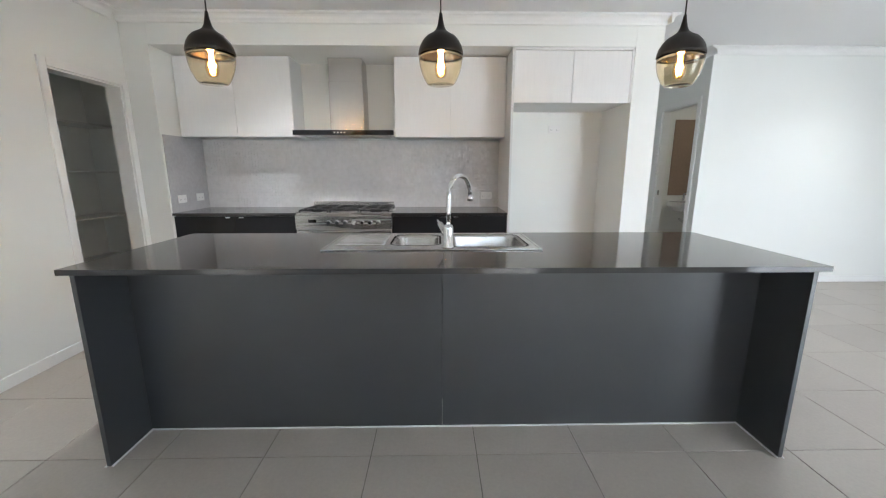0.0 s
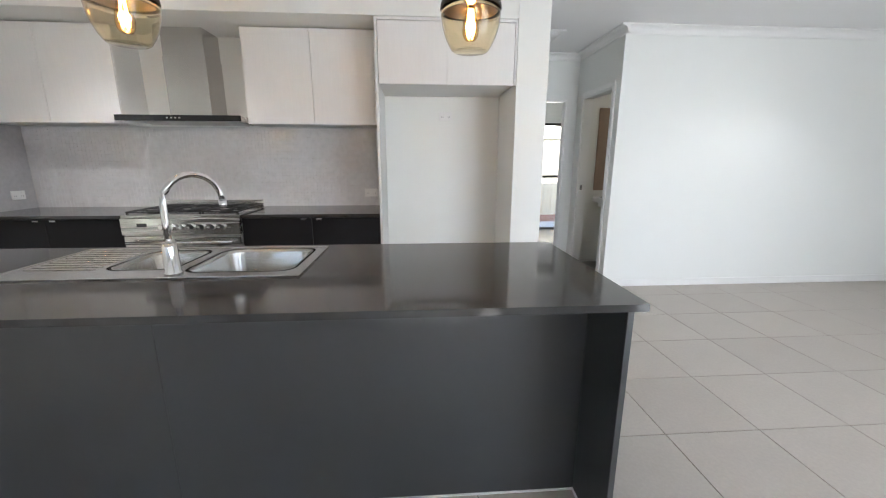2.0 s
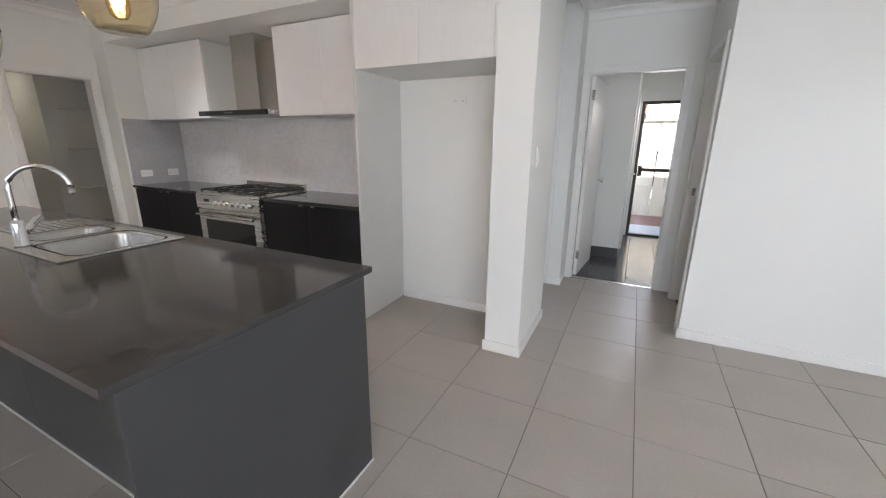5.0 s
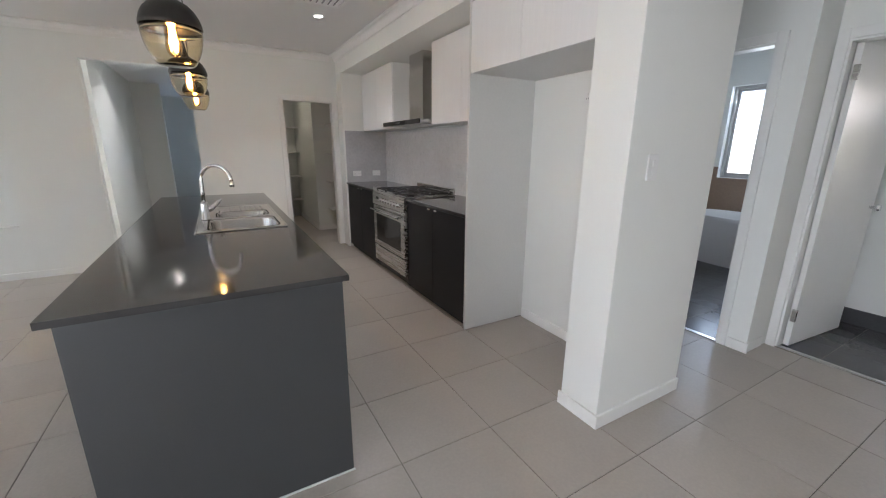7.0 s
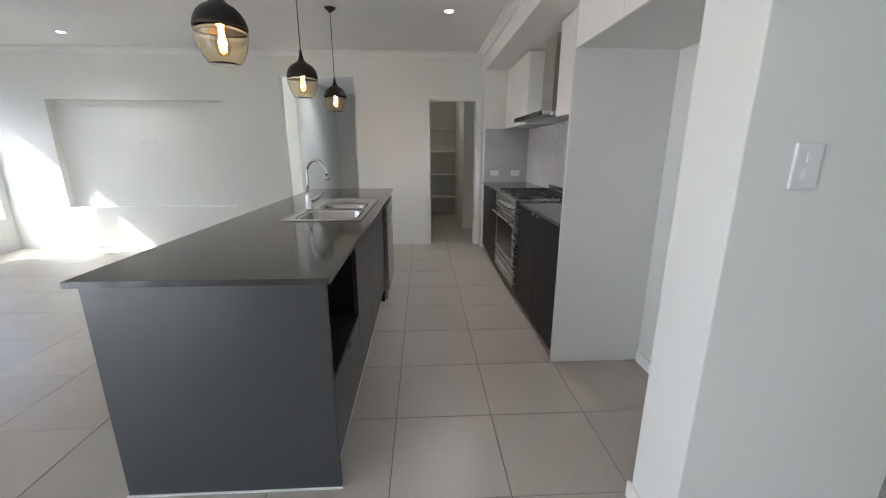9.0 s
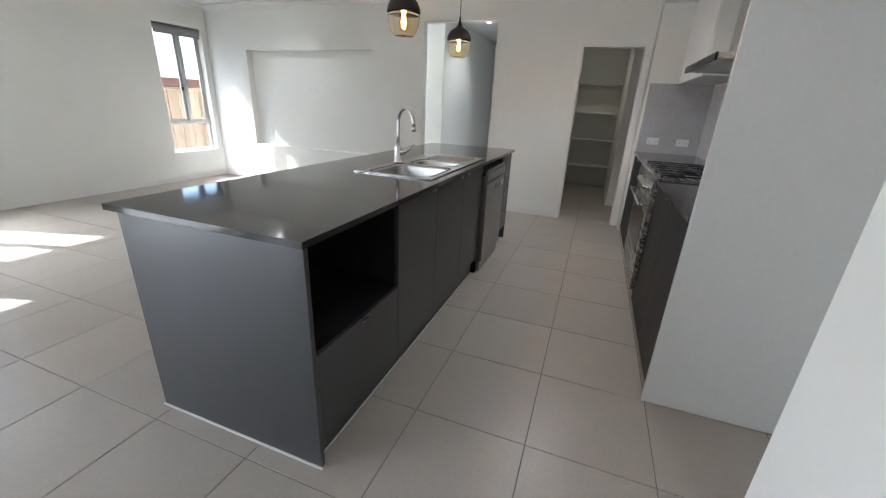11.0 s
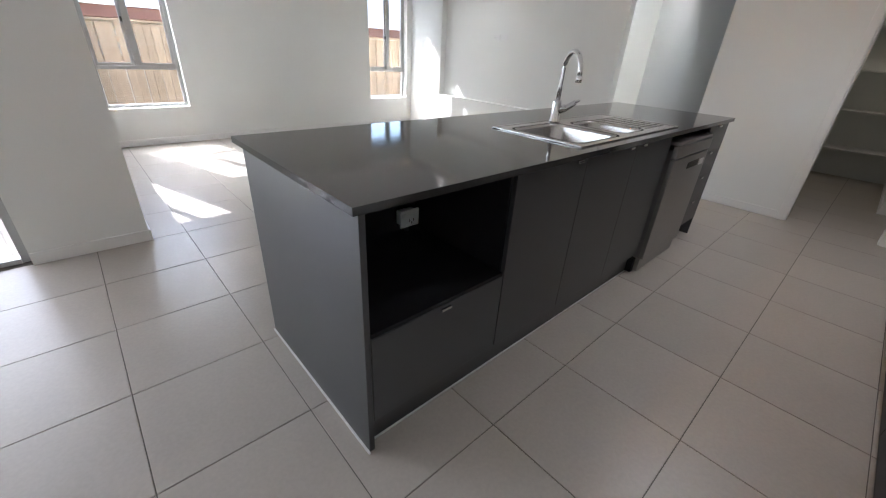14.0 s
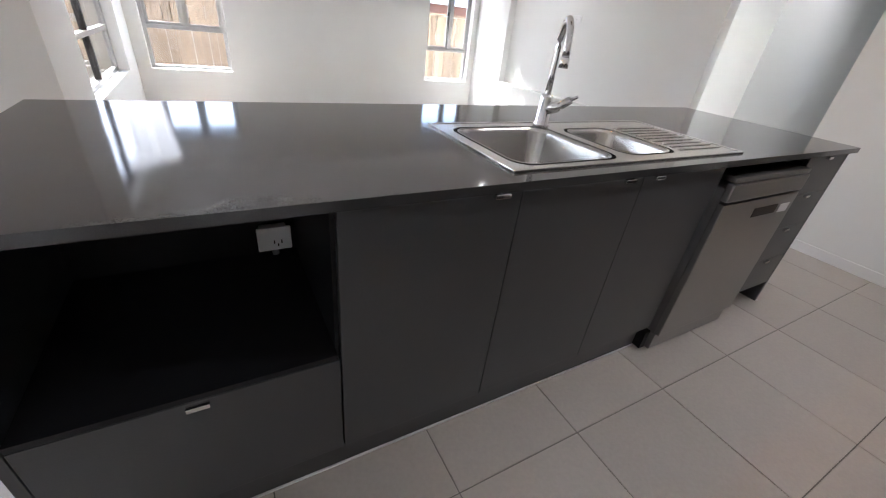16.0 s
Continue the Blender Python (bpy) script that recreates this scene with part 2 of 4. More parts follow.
structure("wall_south", wall_x(W(), -3.8, 2.1, -2.9, -2.76, H, [(-3.45, -2.95, 0.3, 2.2), (-2.40, -1.65, 0.43, 2.2), (1.0, 1.83, 0.43, 2.2)]), WALL,
          "white plaster living room wall with two upright windows", "wall")
structure("wall_living_east", wall_y(W(), 1.96, 2.1, -2.76, 0.03, H, [(-2.2, -0.5, 0.48, 2.2)]), WALL, "white plaster living room side wall with a window", "wall")
structure("wall_dining_south", wall_x(W(), 1.96, 7.1, 0.03, 0.17, H, [(2.53, 4.9, 0, 2.12)]), WALL, "white plaster wall with a wide glass sliding door", "wall")
structure("wall_dining_east", box(7.0, 7.1, 0.17, 4.4, 0, H), WALL, "plain white plaster wall", "wall")
structure("wall_dining_north", box(3.01, 7.1, 4.4, 4.5, 0, H), WALL, "blank white plaster wall of the dining area", "wall")
structure("wall_passage_east", wall_y(W(), 3.01, 3.11, 4.5, 5.43, H, [(4.54, 5.24, 0, 2.04)]), WALL, "white plaster passage wall with a doorway", "wall")
structure("wall_passage_end", wall_x(W(), 2.02, 4.7, 5.43, 5.53, H, [(2.075, 2.88, 0, 2.035)]), WALL, "white plaster passage end wall with laundry doorway", "wall")
structure("wall_bath_nib", box(1.90, 2.02, 5.13, 5.53, 0, H), WALL, "narrow white plaster nib between two doorways", "wall")
structure("wall_bath_front", wall_x(W(), 0.9, 1.90, 5.13, 5.23, H, [(1.15, 1.845, 0, 2.03)]), WALL, "white plaster wall with the bathroom doorway", "wall")
structure("wall_recess_end", box(0.9, 1.0, 4.28, 5.13, 0, H), WALL, "plain white plaster wall", "wall")
structure("wall_bath_west", box(-0.1, 0.0, 5.13, 8.05, 0, H), WALL, "white plaster bathroom wall", "wall")
structure("wall_bath_west_front", box(0.0, 0.9, 5.13, 5.23, 0, H), WALL, "plain white plaster wall", "wall")
structure("wall_bath_east", box(1.92, 2.02, 5.53, 7.93, 0, H), WALL, "white plaster wall between bathroom and laundry", "wall")
structure("wall_bath_north", wall_x(W(), 0.0, 2.02, 7.93, 8.05, H, [(0.30, 1.5, 1.02, 2.17)]), WALL, "white plaster bathroom wall with a window", "wall")
for a in ((0.0, 1.92, 7.918, 7.93, 0.0, 1.02), (0.0, 0.30, 7.918, 7.93, 1.02, 1.16), (1.5, 1.92, 7.918, 7.93, 1.02, 1.16), (0.0, 0.012, 5.23, 7.918, 0.0, 1.16), (1.908, 1.92, 5.53, 7.918, 0.0, 1.16)):
    structure("tiled_dado", box(*a), BROWN, "brown wall tiles on the lower bathroom wall", "wall tiles")
structure("wall_laundry_north", wall_x(W(), 2.02, 4.1, 7.95, 8.05, H, [(2.55, 3.95, 0, 2.0)]), WALL, "white plaster laundry wall with a glass sliding door", "wall")
structure("wall_laundry_east", box(4.0, 4.1, 5.53, 7.95, 0, H), WALL, "plain white plaster laundry wall", "wall")
structure("wall_laundry_cupboard", box(2.02, 2.50, 6.45, 7.95, 0, H), WALL, "white boxed-out laundry cupboard wall", "wall")
structure("wall_powder_east", box(4.6, 4.7, 4.5, 5.43, 0, H), WALL, "plain white plaster wall", "wall")
# hall
structure("wall_hall_south", box(-9.1, -3.6, 0.70, 0.80, 0, H), WALL, "white plaster hall wall in shade", "wall")
structure("wall_hall_side", box(-3.75, -3.6, -2.76, 0.70, 0, H), WALL, "white plaster wall of the side passage", "wall")
structure("wall_hall_north", box(-9.1, -2.62, 2.2, 2.3, 0, H), WALL, "white plaster hall wall", "wall")
structure("wall_hall_end", wall_y(W(), -9.1, -9.0, 0.80, 2.2, H, [(1.80, 2.12, 0.05, 2.05)]), WALL, "white plaster end wall of the hall with a sidelight", "wall")
structure("wall_hall_return", box(-6.8, -6.65, 0.80, 1.25, 0, H), WALL, "short white return wall in the hall", "wall")
# pantry
structure("wall_pantry_south", box(-5.3, -2.62, 2.55, 2.65, 0, H), WALL, "white plaster pantry wall", "wall")
structure("wall_pantry_west", box(-5.4, -5.3, 2.3, 4.55, 0, H), WALL, "white plaster pantry back wall", "wall")
structure("wall_pantry_block", box(-5.3, -3.62, 3.46, 4.45, 0, H), WALL, "white plaster corner wall inside the pantry", "wall")
structure("wall_pantry_north", box(-5.3, -2.5, 4.45, 4.55, 0, H), WALL, "white plaster pantry wall", "wall")
# ceiling and roof
structure("ceiling", bx(box(-9.2, 2.1, -2.9, 8.2, H, H + 0.12), 2.1, 7.2, 0.03, 8.2, H, H + 0.12), CEIL, "flat white plaster ceiling", "ceiling")
rf = W()
bx(rf, -9.6, 2.2, -3.36, 8.6, H + 0.13, H + 0.3)
bx(rf, 2.2, 7.6, -0.2, 8.6, H + 0.13, H + 0.3)
bx(rf, -9.6, 2.2, -3.36, -3.0, 2.44, H + 0.13)
# unseen patio cover, added to keep the sun out of the sliding door
bx(rf, 2.2, 7.6, -2.6, -0.2, 2.6, H + 0.3)
structure("roof", rf, ROOFM, "pale metal roof with eaves and an added patio cover", "roof")


def cove(bm, a, b, inward):
    """A coved cornice from a to b under the ceiling; inward points off the wall."""
    a, b, n = Vector((*a, 0)), Vector((*b, 0)), Vector((*inward, 0))
    prof = [(0, 0), (0, -0.075), (0.012, -0.075), (0.018, -0.062)] + [(0.018 + 0.044 * (1 - math.cos(t)), -0.062 + 0.044 * math.sin(t)) for t in (0.4, 0.8, 1.2, 1.57)] + [(0.075, -0.012), (0.075, 0)]
    ra, rb = ([bm.verts.new(p + n * u + Vector((0, 0, H - 0.001 + w))) for u, w in prof] for p in (a, b))
    k = len(prof)
    for i in range(k):
        bm.faces.new((ra[i], ra[(i + 1) % k], rb[(i + 1) % k], rb[i]))
    bm.faces.new(ra)
    bm.faces.new(rb)


for a, b, n in (((-2.5, 3.58), (2.02, 3.58), (0, -1)), ((2.02, 3.50), (2.02, 5.13), (1, 0)), ((-2.5, -2.76), (-2.5, 3.50), (1, 0)), ((-2.42, -2.76), (1.88, -2.76), (0, 1)),
                ((1.96, -2.76), (1.96, 0.17), (-1, 0)), ((1.96, 0.17), (7.0, 0.17), (0, 1)), ((3.01, 4.4), (6.92, 4.4), (0, -1)), ((7.0, 0.25), (7.0, 4.4), (-1, 0)),
                ((3.01, 4.33), (3.01, 5.35), (-1, 0)), ((2.02, 5.43), (3.01, 5.43), (0, -1))):
    bm = W()
    cove(bm, a, b, n)
    bmesh.ops.recalc_face_normals(bm, faces=bm.faces)
    structure("cornice", bm, TRIM, "white coved plaster cornice", "cornice")

BB = 0.075
for x0, x1, y0, y1 in ((1.77, 2.033, 3.567, 3.58), (2.02, 2.033, 3.58, 4.28), (-2.5, -2.487, -2.76, 0.94), (-2.5, -2.487, 1.89, 2.81), (-2.487, 1.96, -2.76, -2.747),
                       (1.947, 1.96, -2.747, 0.183), (1.96, 2.53, 0.17, 0.183), (3.01, 7.0, 4.387, 4.4), (2.997, 3.01, 4.387, 4.49), (6.987, 7.0, 0.17, 4.387),
                       (0.775, 1.782, 4.152, 4.165), (1.90, 2.033, 5.117, 5.13), (2.02, 2.025, 5.13, 5.36), (2.935, 3.01, 5.417, 5.43), (-6.65, -3.6, 0.80, 0.813),
                       (-9.0, -2.62, 2.187, 2.2), (-3.6, -3.587, -2.7, 0.80), (-5.3, -3.607, 3.447, 3.46), (-3.62, -3.607, 3.46, 4.05), (4.9, 6.987, 0.17, 0.183)):
    structure("baseboard", box(x0, x1, y0, y1, 0.0, BB, bevel=0.003), TRIM, "low white painted baseboard", "baseboard")

# ---- openings: door frames ----


def door_frame_x(name, label, xf, wall0, wall1, y0, y1, top, faces):
    """A lined opening in a wall across x: jambs, head, and architraves on the given faces (x, sign)."""
    ob = thing(name, label, "door frame")
    tagged(ob, kind="structure")
    for n, a in (("jamb", (wall0, wall1, y0, y0 + 0.018, 0, top)), ("jamb", (wall0, wall1, y1 - 0.018, y1, 0, top)), ("head", (wall0, wall1, y0 + 0.018, y1 - 0.018, top - 0.018, top))):
        part(n, box(*a), TRIM, ob)
    for x, s in faces:
        a, b = sorted((x, x + s * 0.016))
        part("architrave", box(a, b, y0 - 0.05, y0 + 0.006, 0, top + 0.05, bevel=0.004), TRIM, ob)
        part("architrave", box(a, b, y1 - 0.006, y1 + 0.05, 0, top + 0.05, bevel=0.004), TRIM, ob)
        part("architrave", box(a, b, y0 + 0.006, y1 - 0.006, top - 0.006, top + 0.05, bevel=0.004), TRIM, ob)
    return ob


def door_frame_y(name, label, wall0, wall1, x0, x1, top, faces):
    ob = thing(name, label, "door frame")
    tagged(ob, kind="structure")
    for n, a in (("jamb", (x0, x0 + 0.018, wall0, wall1, 0, top)), ("jamb", (x1 - 0.018, x1, wall0, wall1, 0, top)), ("head", (x0 + 0.018, x1 - 0.018, wall0, wall1, top - 0.018, top))):
        part(n, box(*a), TRIM, ob)
    for y, s in faces:
        a, b = sorted((y, y + s * 0.016))
        part("architrave", box(x0 - 0.05, x0 + 0.006, a, b, 0, top + 0.05, bevel=0.004), TRIM, ob)
        part("architrave", box(x1 - 0.006, x1 + 0.05, a, b, 0, top + 0.05, bevel=0.004), TRIM, ob)
        part("architrave", box(x0 + 0.006, x1 - 0.006, a, b, top - 0.006, top + 0.05, bevel=0.004), TRIM, ob)
    return ob


door_frame_x("door_1", "white painted frame of the open pantry doorway", -2.5, -2.62, -2.5, 2.87, 3.52, 1.98, [(-2.5, 1)])
fr = door_frame_x("door_2", "white painted frame of the powder room doorway", 3.01, 3.01, 3.11, 4.54, 5.24, 2.04, [(3.01, -1)])
part("strike_plate", box(3.035, 3.06, 5.218, 5.222, 0.97, 1.03), STEEL, fr, "steel strike plate")
door_frame_y("door_3", "white painted frame of the laundry doorway", 5.43, 5.53, 2.075, 2.88, 2.035, [(5.43, -1)])
door_frame_y("door_4", "white painted frame of the bathroom doorway", 5.13, 5.23, 1.15, 1.845, 2.03, [(5.13, -1)])
structure("threshold", box(2.075, 2.88, 5.425, 5.47, 0.0, 0.008), STEEL, "thin metal threshold strip at the laundry door", "threshold")
structure("threshold", box(1.15, 1.84, 5.125, 5.165, 0.0, 0.008), STEEL, "thin metal threshold strip at the bathroom door", "threshold")

# laundry door leaf, swung open
leaf = thing("laundry_door", "flush white hinged door standing open into the laundry", "door", (2.115, 5.50, 0))
leaf.rotation_euler = (0, 0, radians(-5))
part("door_leaf", box(-0.0175, 0.0175, 0.0, 0.74, 0.012, 2.012, bevel=0.002), TRIM, leaf)
for z in (0.2, 1.8):
    part("hinge", box(-0.004, 0.024, -0.012, 0.004, z, z + 0.09), STEEL, leaf, "steel butt hinge")
kb = tube([(0.0175, 0.68, 0.985), (0.045, 0.68, 0.985), (0.05, 0.68, 0.985), (0.075, 0.68, 0.985)], [0.01, 0.01, 0.026, 0.022])
part("knob", kb, CHROME, leaf, "round satin chrome knob")

# ---- windows ----


def window_y(name, label, x0, x1, yg, z0, z1, rail, mull, s, tint=GLASS, frame_mat=ALU):
    """A window in a wall along x: frame, transom rail, upright mullion, panes; s points indoors."""
    ob = thing(name, label, "window")
    tagged(ob, kind="structure")
    t, d = 0.035, 0.05
    a, b = sorted((yg, yg + s * d))
    for q in ((x0, x0 + t, z0, z1), (x1 - t, x1, z0, z1), (x0 + t, x1 - t, z0, z0 + t), (x0 + t, x1 - t, z1 - t, z1)):
        part("window_frame", box(q[0], q[1], a, b, q[2], q[3], bevel=0.003), frame_mat, ob)
    low = z0 + t
    if rail:
        part("transom", box(x0 + t, x1 - t, a, b, rail - 0.02, rail + 0.02, bevel=0.003), frame_mat, ob)
        part("pane", box(x0 + t, x1 - t, (a + b) / 2 - 0.003, (a + b) / 2 + 0.003, low, rail - 0.02), tint, ob).visible_shadow = False
        low = rail + 0.02
    part("mullion", box(mull - 0.018, mull + 0.018, a, b, low, z1 - t, bevel=0.003), ALU, ob)
    for k, (u0, u1) in enumerate(((x0 + t, mull - 0.018), (mull + 0.018, x1 - t))):
        c = (a + b) / 2 + (0.01, -0.008)[k]
        g, q = c - 0.01, c + 0.01
        sash = part("sash", box(u0, u0 + 0.03, g, q, low, z1 - t, bevel=0.002), frame_mat, ob)
        part("stile", box(u1 - 0.03, u1, g, q, low, z1 - t, bevel=0.002), frame_mat, sash)
        part("rail", box(u0 + 0.03, u1 - 0.03, g, q, low, low + 0.03, bevel=0.002), frame_mat, sash)
        part("rail", box(u0 + 0.03, u1 - 0.03, g, q, z1 - t - 0.03, z1 - t, bevel=0.002), frame_mat, sash)
        part("pane", box(u0 + 0.03, u1 - 0.03, c - 0.003, c + 0.003, low + 0.03, z1 - t - 0.03), tint, sash).visible_shadow = False
        if k and rail:
            part("latch", box(u0 + 0.004, u0 + 0.026, q, q + 0.016, (low + z1) / 2 - 0.22, (low + z1) / 2 - 0.17, bevel=0.003), BLKMET, sash, "small dark window latch")
    return ob


def blind(x0, x1, y0, y1, z1, label):
    ob = thing("roller_blind", label, "blind")
    part("rolled_fabric", tube([(x0, (y0 + y1) / 2, z1 - 0.045), (x1, (y0 + y1) / 2, z1 - 0.045)], 0.036), BLIND, ob)
    part("hanging_edge", box(x0 + 0.01, x1 - 0.01, y1 - 0.008, y1 - 0.004, z1 - 0.13, z1 - 0.05), BLIND, ob)
    part("bracket", box(x0 - 0.008, x0, y0, y1, z1 - 0.09, z1), PLAST, ob)
    part("bracket", box(x1, x1 + 0.008, y0, y1, z1 - 0.09, z1), PLAST, ob)


window_y("window_1", "upright aluminium window with a sliding pane above a fixed one", -2.40, -1.65, -2.9, 0.43, 2.2, 0.86, -2.06, 1)
window_y("window_2", "upright aluminium window with a sliding pane above a fixed one", 1.0, 1.83, -2.9, 0.43, 2.2, 0.86, 1.42, 1)
# unseen opening, added so that light reaches the side passage
window_y("window_3", "unseen window added to light the side passage", -3.45, -2.95, -2.9, 0.3, 2.2, 0.86, -3.2, 1)
window_y("window_4", "frosted bathroom window in a dark frame", 0.30, 1.5, 8.05, 1.02, 2.17, None, 0.88, -1, FROST, ALU)
blind(-2.385, -1.665, -2.84, -2.775, 2.195, "grey roller blind rolled up at a window head")
blind(1.02, 1.81, -2.84, -2.775, 2.195, "grey roller blind rolled up at a window head")
# side window across y
w5 = thing("window_5", "wide aluminium window in the living room side wall", "window")
tagged(w5, kind="structure")
for q in ((-2.2, -2.165, 0.48, 2.2), (-0.535, -0.5, 0.48, 2.2), (-2.165, -0.535, 0.48, 0.515), (-2.165, -0.535, 2.165, 2.2), (-2.165, -0.535, 0.84, 0.88)):
    part("window_frame", box(2.05, 2.1, *q, bevel=0.003), ALU, w5)
part("mullion", box(2.05, 2.1, -1.37, -1.33, 0.88, 2.165), ALUD, w5)
part("mullion", box(2.05, 2.1, -1.37, -1.33, 0.515, 0.84), ALUD, w5)
for y0, y1, z0, z1 in ((-2.165, -1.37, 0.88, 2.165), (-1.33, -0.535, 0.88, 2.165), (-2.165, -1.37, 0.515, 0.84), (-1.33, -0.535, 0.515, 0.84)):
    part("pane", box(2.072, 2.078, y0, y1, z0, z1), GLASS, w5).visible_shadow = False
# hall sidelight
w6 = thing("window_6", "narrow glazed sidelight at the end of the hall", "window")
tagged(w6, kind="structure")
for q in ((1.80, 1.835, 0.05, 2.05), (2.085, 2.12, 0.05, 2.05), (1.835, 2.085, 0.05, 0.085), (1.835, 2.085, 2.015, 2.05)):
    part("window_frame", box(-9.09, -9.03, *q), ALUD, w6)
part("pane", box(-9.063, -9.057, 1.835, 2.085, 0.085, 2.015), GLASS, w6).visible_shadow = False
for i in range(7):
    part("glazing_bar", box(-9.085, -9.035, 1.835, 2.085, 0.12 + i * 0.1, 0.14 + i * 0.1), ALUD, w6)


def slider(name, label, x0, x1, y0, top, mulls, rail, fm):
    ob = thing(name, label, "sliding door")
    tagged(ob, kind="structure")
    y1 = y0 + 0.06
    part("door_frame", box(x0, x0 + 0.045, y0, y1, 0, top, bevel=0.003), fm, ob)
    part("door_frame", box(x1 - 0.045, x1, y0, y1, 0, top, bevel=0.003), fm, ob)
    part("door_head", box(x0 + 0.045, x1 - 0.045, y0, y1, top - 0.045, top, bevel=0.003), fm, ob)
    part("door_track", box(x0 + 0.045, x1 - 0.045, y0 - 0.01, y1 + 0.01, 0.0, 0.03, bevel=0.003), fm, ob)
    edges = [x0 + 0.045, *mulls, x1 - 0.045]
    for m in mulls:
        part("stile", box(m - 0.03, m + 0.03, y0 + 0.005, y1 - 0.005, 0.03, top - 0.045, bevel=0.003), fm, ob)
    for a, b in zip(edges, edges[1:]):
        part("pane", box(a + 0.03, b - 0.03, y0 + 0.026, y0 + 0.032, 0.03, top - 0.045), GLASS, ob).visible_shadow = False
        if rail:
            part("mid_rail", box(a + 0.03, b - 0.03, y0 + 0.012, y0 + 0.022, rail - 0.025, rail + 0.025), fm, ob)
    return ob


slider("sliding_door_1", "wide glass sliding door in a dark aluminium frame", 2.53, 4.9, 0.05, 2.12, (3.72,), None, ALU)
sd = slider("sliding_door_2", "glass laundry sliding door with a security screen rail", 2.55, 3.95, 7.975, 2.0, (3.27,), 1.02, ALUD)
lk = part("lock_box", box(2.60, 2.66, 7.945, 7.975, 0.93, 1.08, bevel=0.006), BLKMET, sd, "black door lock with pull handle")
part("pull", tube([(2.63, 7.945, 0.95), (2.63, 7.91, 0.96), (2.63, 7.91, 1.05), (2.63, 7.945, 1.06)], 0.008), BLKMET, lk)

# ---- kitchen island ----
isl = thing("kitchen_island", "long charcoal laminate kitchen island with open knee recess", "kitchen island")
part("end_panel", box(1.655, 1.675, 1.59, 2.425, 0.004, 0.89, bevel=0.0015), CHAR, isl)
part("end_panel", box(-1.375, -1.355, 1.59, 2.425, 0.004, 0.89, bevel=0.0015), CHAR, isl)
part("back_panel", box(-1.355, 0.119, 1.845, 1.863, 0.004, 0.89, bevel=0.0012), CHAR, isl)
part("back_panel", box(0.121, 1.655, 1.845, 1.863, 0.004, 0.89, bevel=0.0012), CHAR, isl)
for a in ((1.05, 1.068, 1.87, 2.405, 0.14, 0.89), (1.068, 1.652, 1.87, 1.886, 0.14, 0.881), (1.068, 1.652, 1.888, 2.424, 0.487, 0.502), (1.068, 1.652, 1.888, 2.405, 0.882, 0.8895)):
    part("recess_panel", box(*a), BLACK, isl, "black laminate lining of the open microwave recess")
part("carcass", box(-0.31, 1.045, 1.87, 2.403, 0.14, 0.62), BLACK, isl)
part("carcass", box(-1.352, -0.975, 1.87, 2.403, 0.14, 0.86), BLACK, isl)
part("kickboard", box(-0.31, 1.65, 2.37, 2.385, 0.004, 0.138), CHAR, isl)
part("kickboard", box(-1.352, -0.98, 2.30, 2.315, 0.004, 0.138), CHAR, isl)
part("top_rail", box(1.062, 1.652, 2.405, 2.424, 0.882, 0.8895), CHAR, isl)


def handle(x, y, z, parent, s=1):
    part("handle", bx(W(), x - 0.022, x + 0.022, min(y, y + s * 0.012), max(y, y + s * 0.012), z - 0.006, z + 0.006, bevel=0.002), CHROME, parent, "small chrome tab pull")


def front(name, x0, x1, z0, z1, y0, y1, m, parent):
    return part(name, box(x0 + 0.0015, x1 - 0.0015, y0, y1, z0 + 0.0015, z1 - 0.0015, bevel=0.0015), m, parent)


d = front("drawer_front", 1.062, 1.654, 0.14, 0.486, 2.406, 2.425, CHAR, isl)
handle(1.362, 2.425, 0.473, d)
d = front("door", 0.60, 1.06, 0.14, 0.885, 2.406, 2.425, CHAR, isl)
handle(0.665, 2.425, 0.876, d)
d = front("door", 0.135, 0.60, 0.14, 0.885, 2.406, 2.425, CHAR, isl)
handle(0.205, 2.425, 0.876, d)
d = front("door", -0.312, 0.135, 0.14, 0.885, 2.406, 2.425, CHAR, isl)
handle(0.067, 2.425, 0.876, d)
for z0, z1 in ((0.14, 0.33), (0.33, 0.52), (0.52, 0.70), (0.70, 0.885)):
    d = front("drawer_front", -1.355, -0.975, z0, z1, 2.406, 2.425, CHAR, isl)
    handle(-1.16, 2.425, z1 - 0.012, d)
for a in ((-1.355, 1.655, 1.838, 1.845), (1.648, 1.655, 1.59, 1.838), (-1.355, -1.348, 1.59, 1.838), (1.675, 1.682, 1.585, 2.43), (-1.382, -1.375, 1.585, 2.43), (-0.31, 1.65, 2.385, 2.391)):
    part("sealant", box(*a, 0.0005, 0.006), SILIC, isl, "white silicone bead on the floor")

# stone top, with a cut-out for the sink
TOPX, TOPY = (-1.40, 1.70), (1.56, 2.445)
SX, SY = (-0.46, 0.605), (1.905, 2.385)
tp = W()
bx(tp, TOPX[0], SX[0] + 0.02, *TOPY, 0.89, 0.913)
bx(tp, SX[1] - 0.02, TOPX[1], *TOPY, 0.89, 0.913)
bx(tp, SX[0] + 0.02, SX[1] - 0.02, TOPY[0], SY[0] + 0.02, 0.89, 0.913)
bx(tp, SX[0] + 0.02, SX[1] - 0.02, SY[1] - 0.02, TOPY[1], 0.89, 0.913)
bmesh.ops.remove_doubles(tp, verts=tp.verts, dist=0.0004)
top = mesh_ob("island_benchtop", tp, STONE)
tagged(top, "glossy dark grey stone benchtop on the island", "benchtop")

# sink: rim plate with two bowls and a ribbed drainer
sink = thing("sink", "stainless steel one and a half bowl sink with drainer", "sink", (0, 0, 0.913))
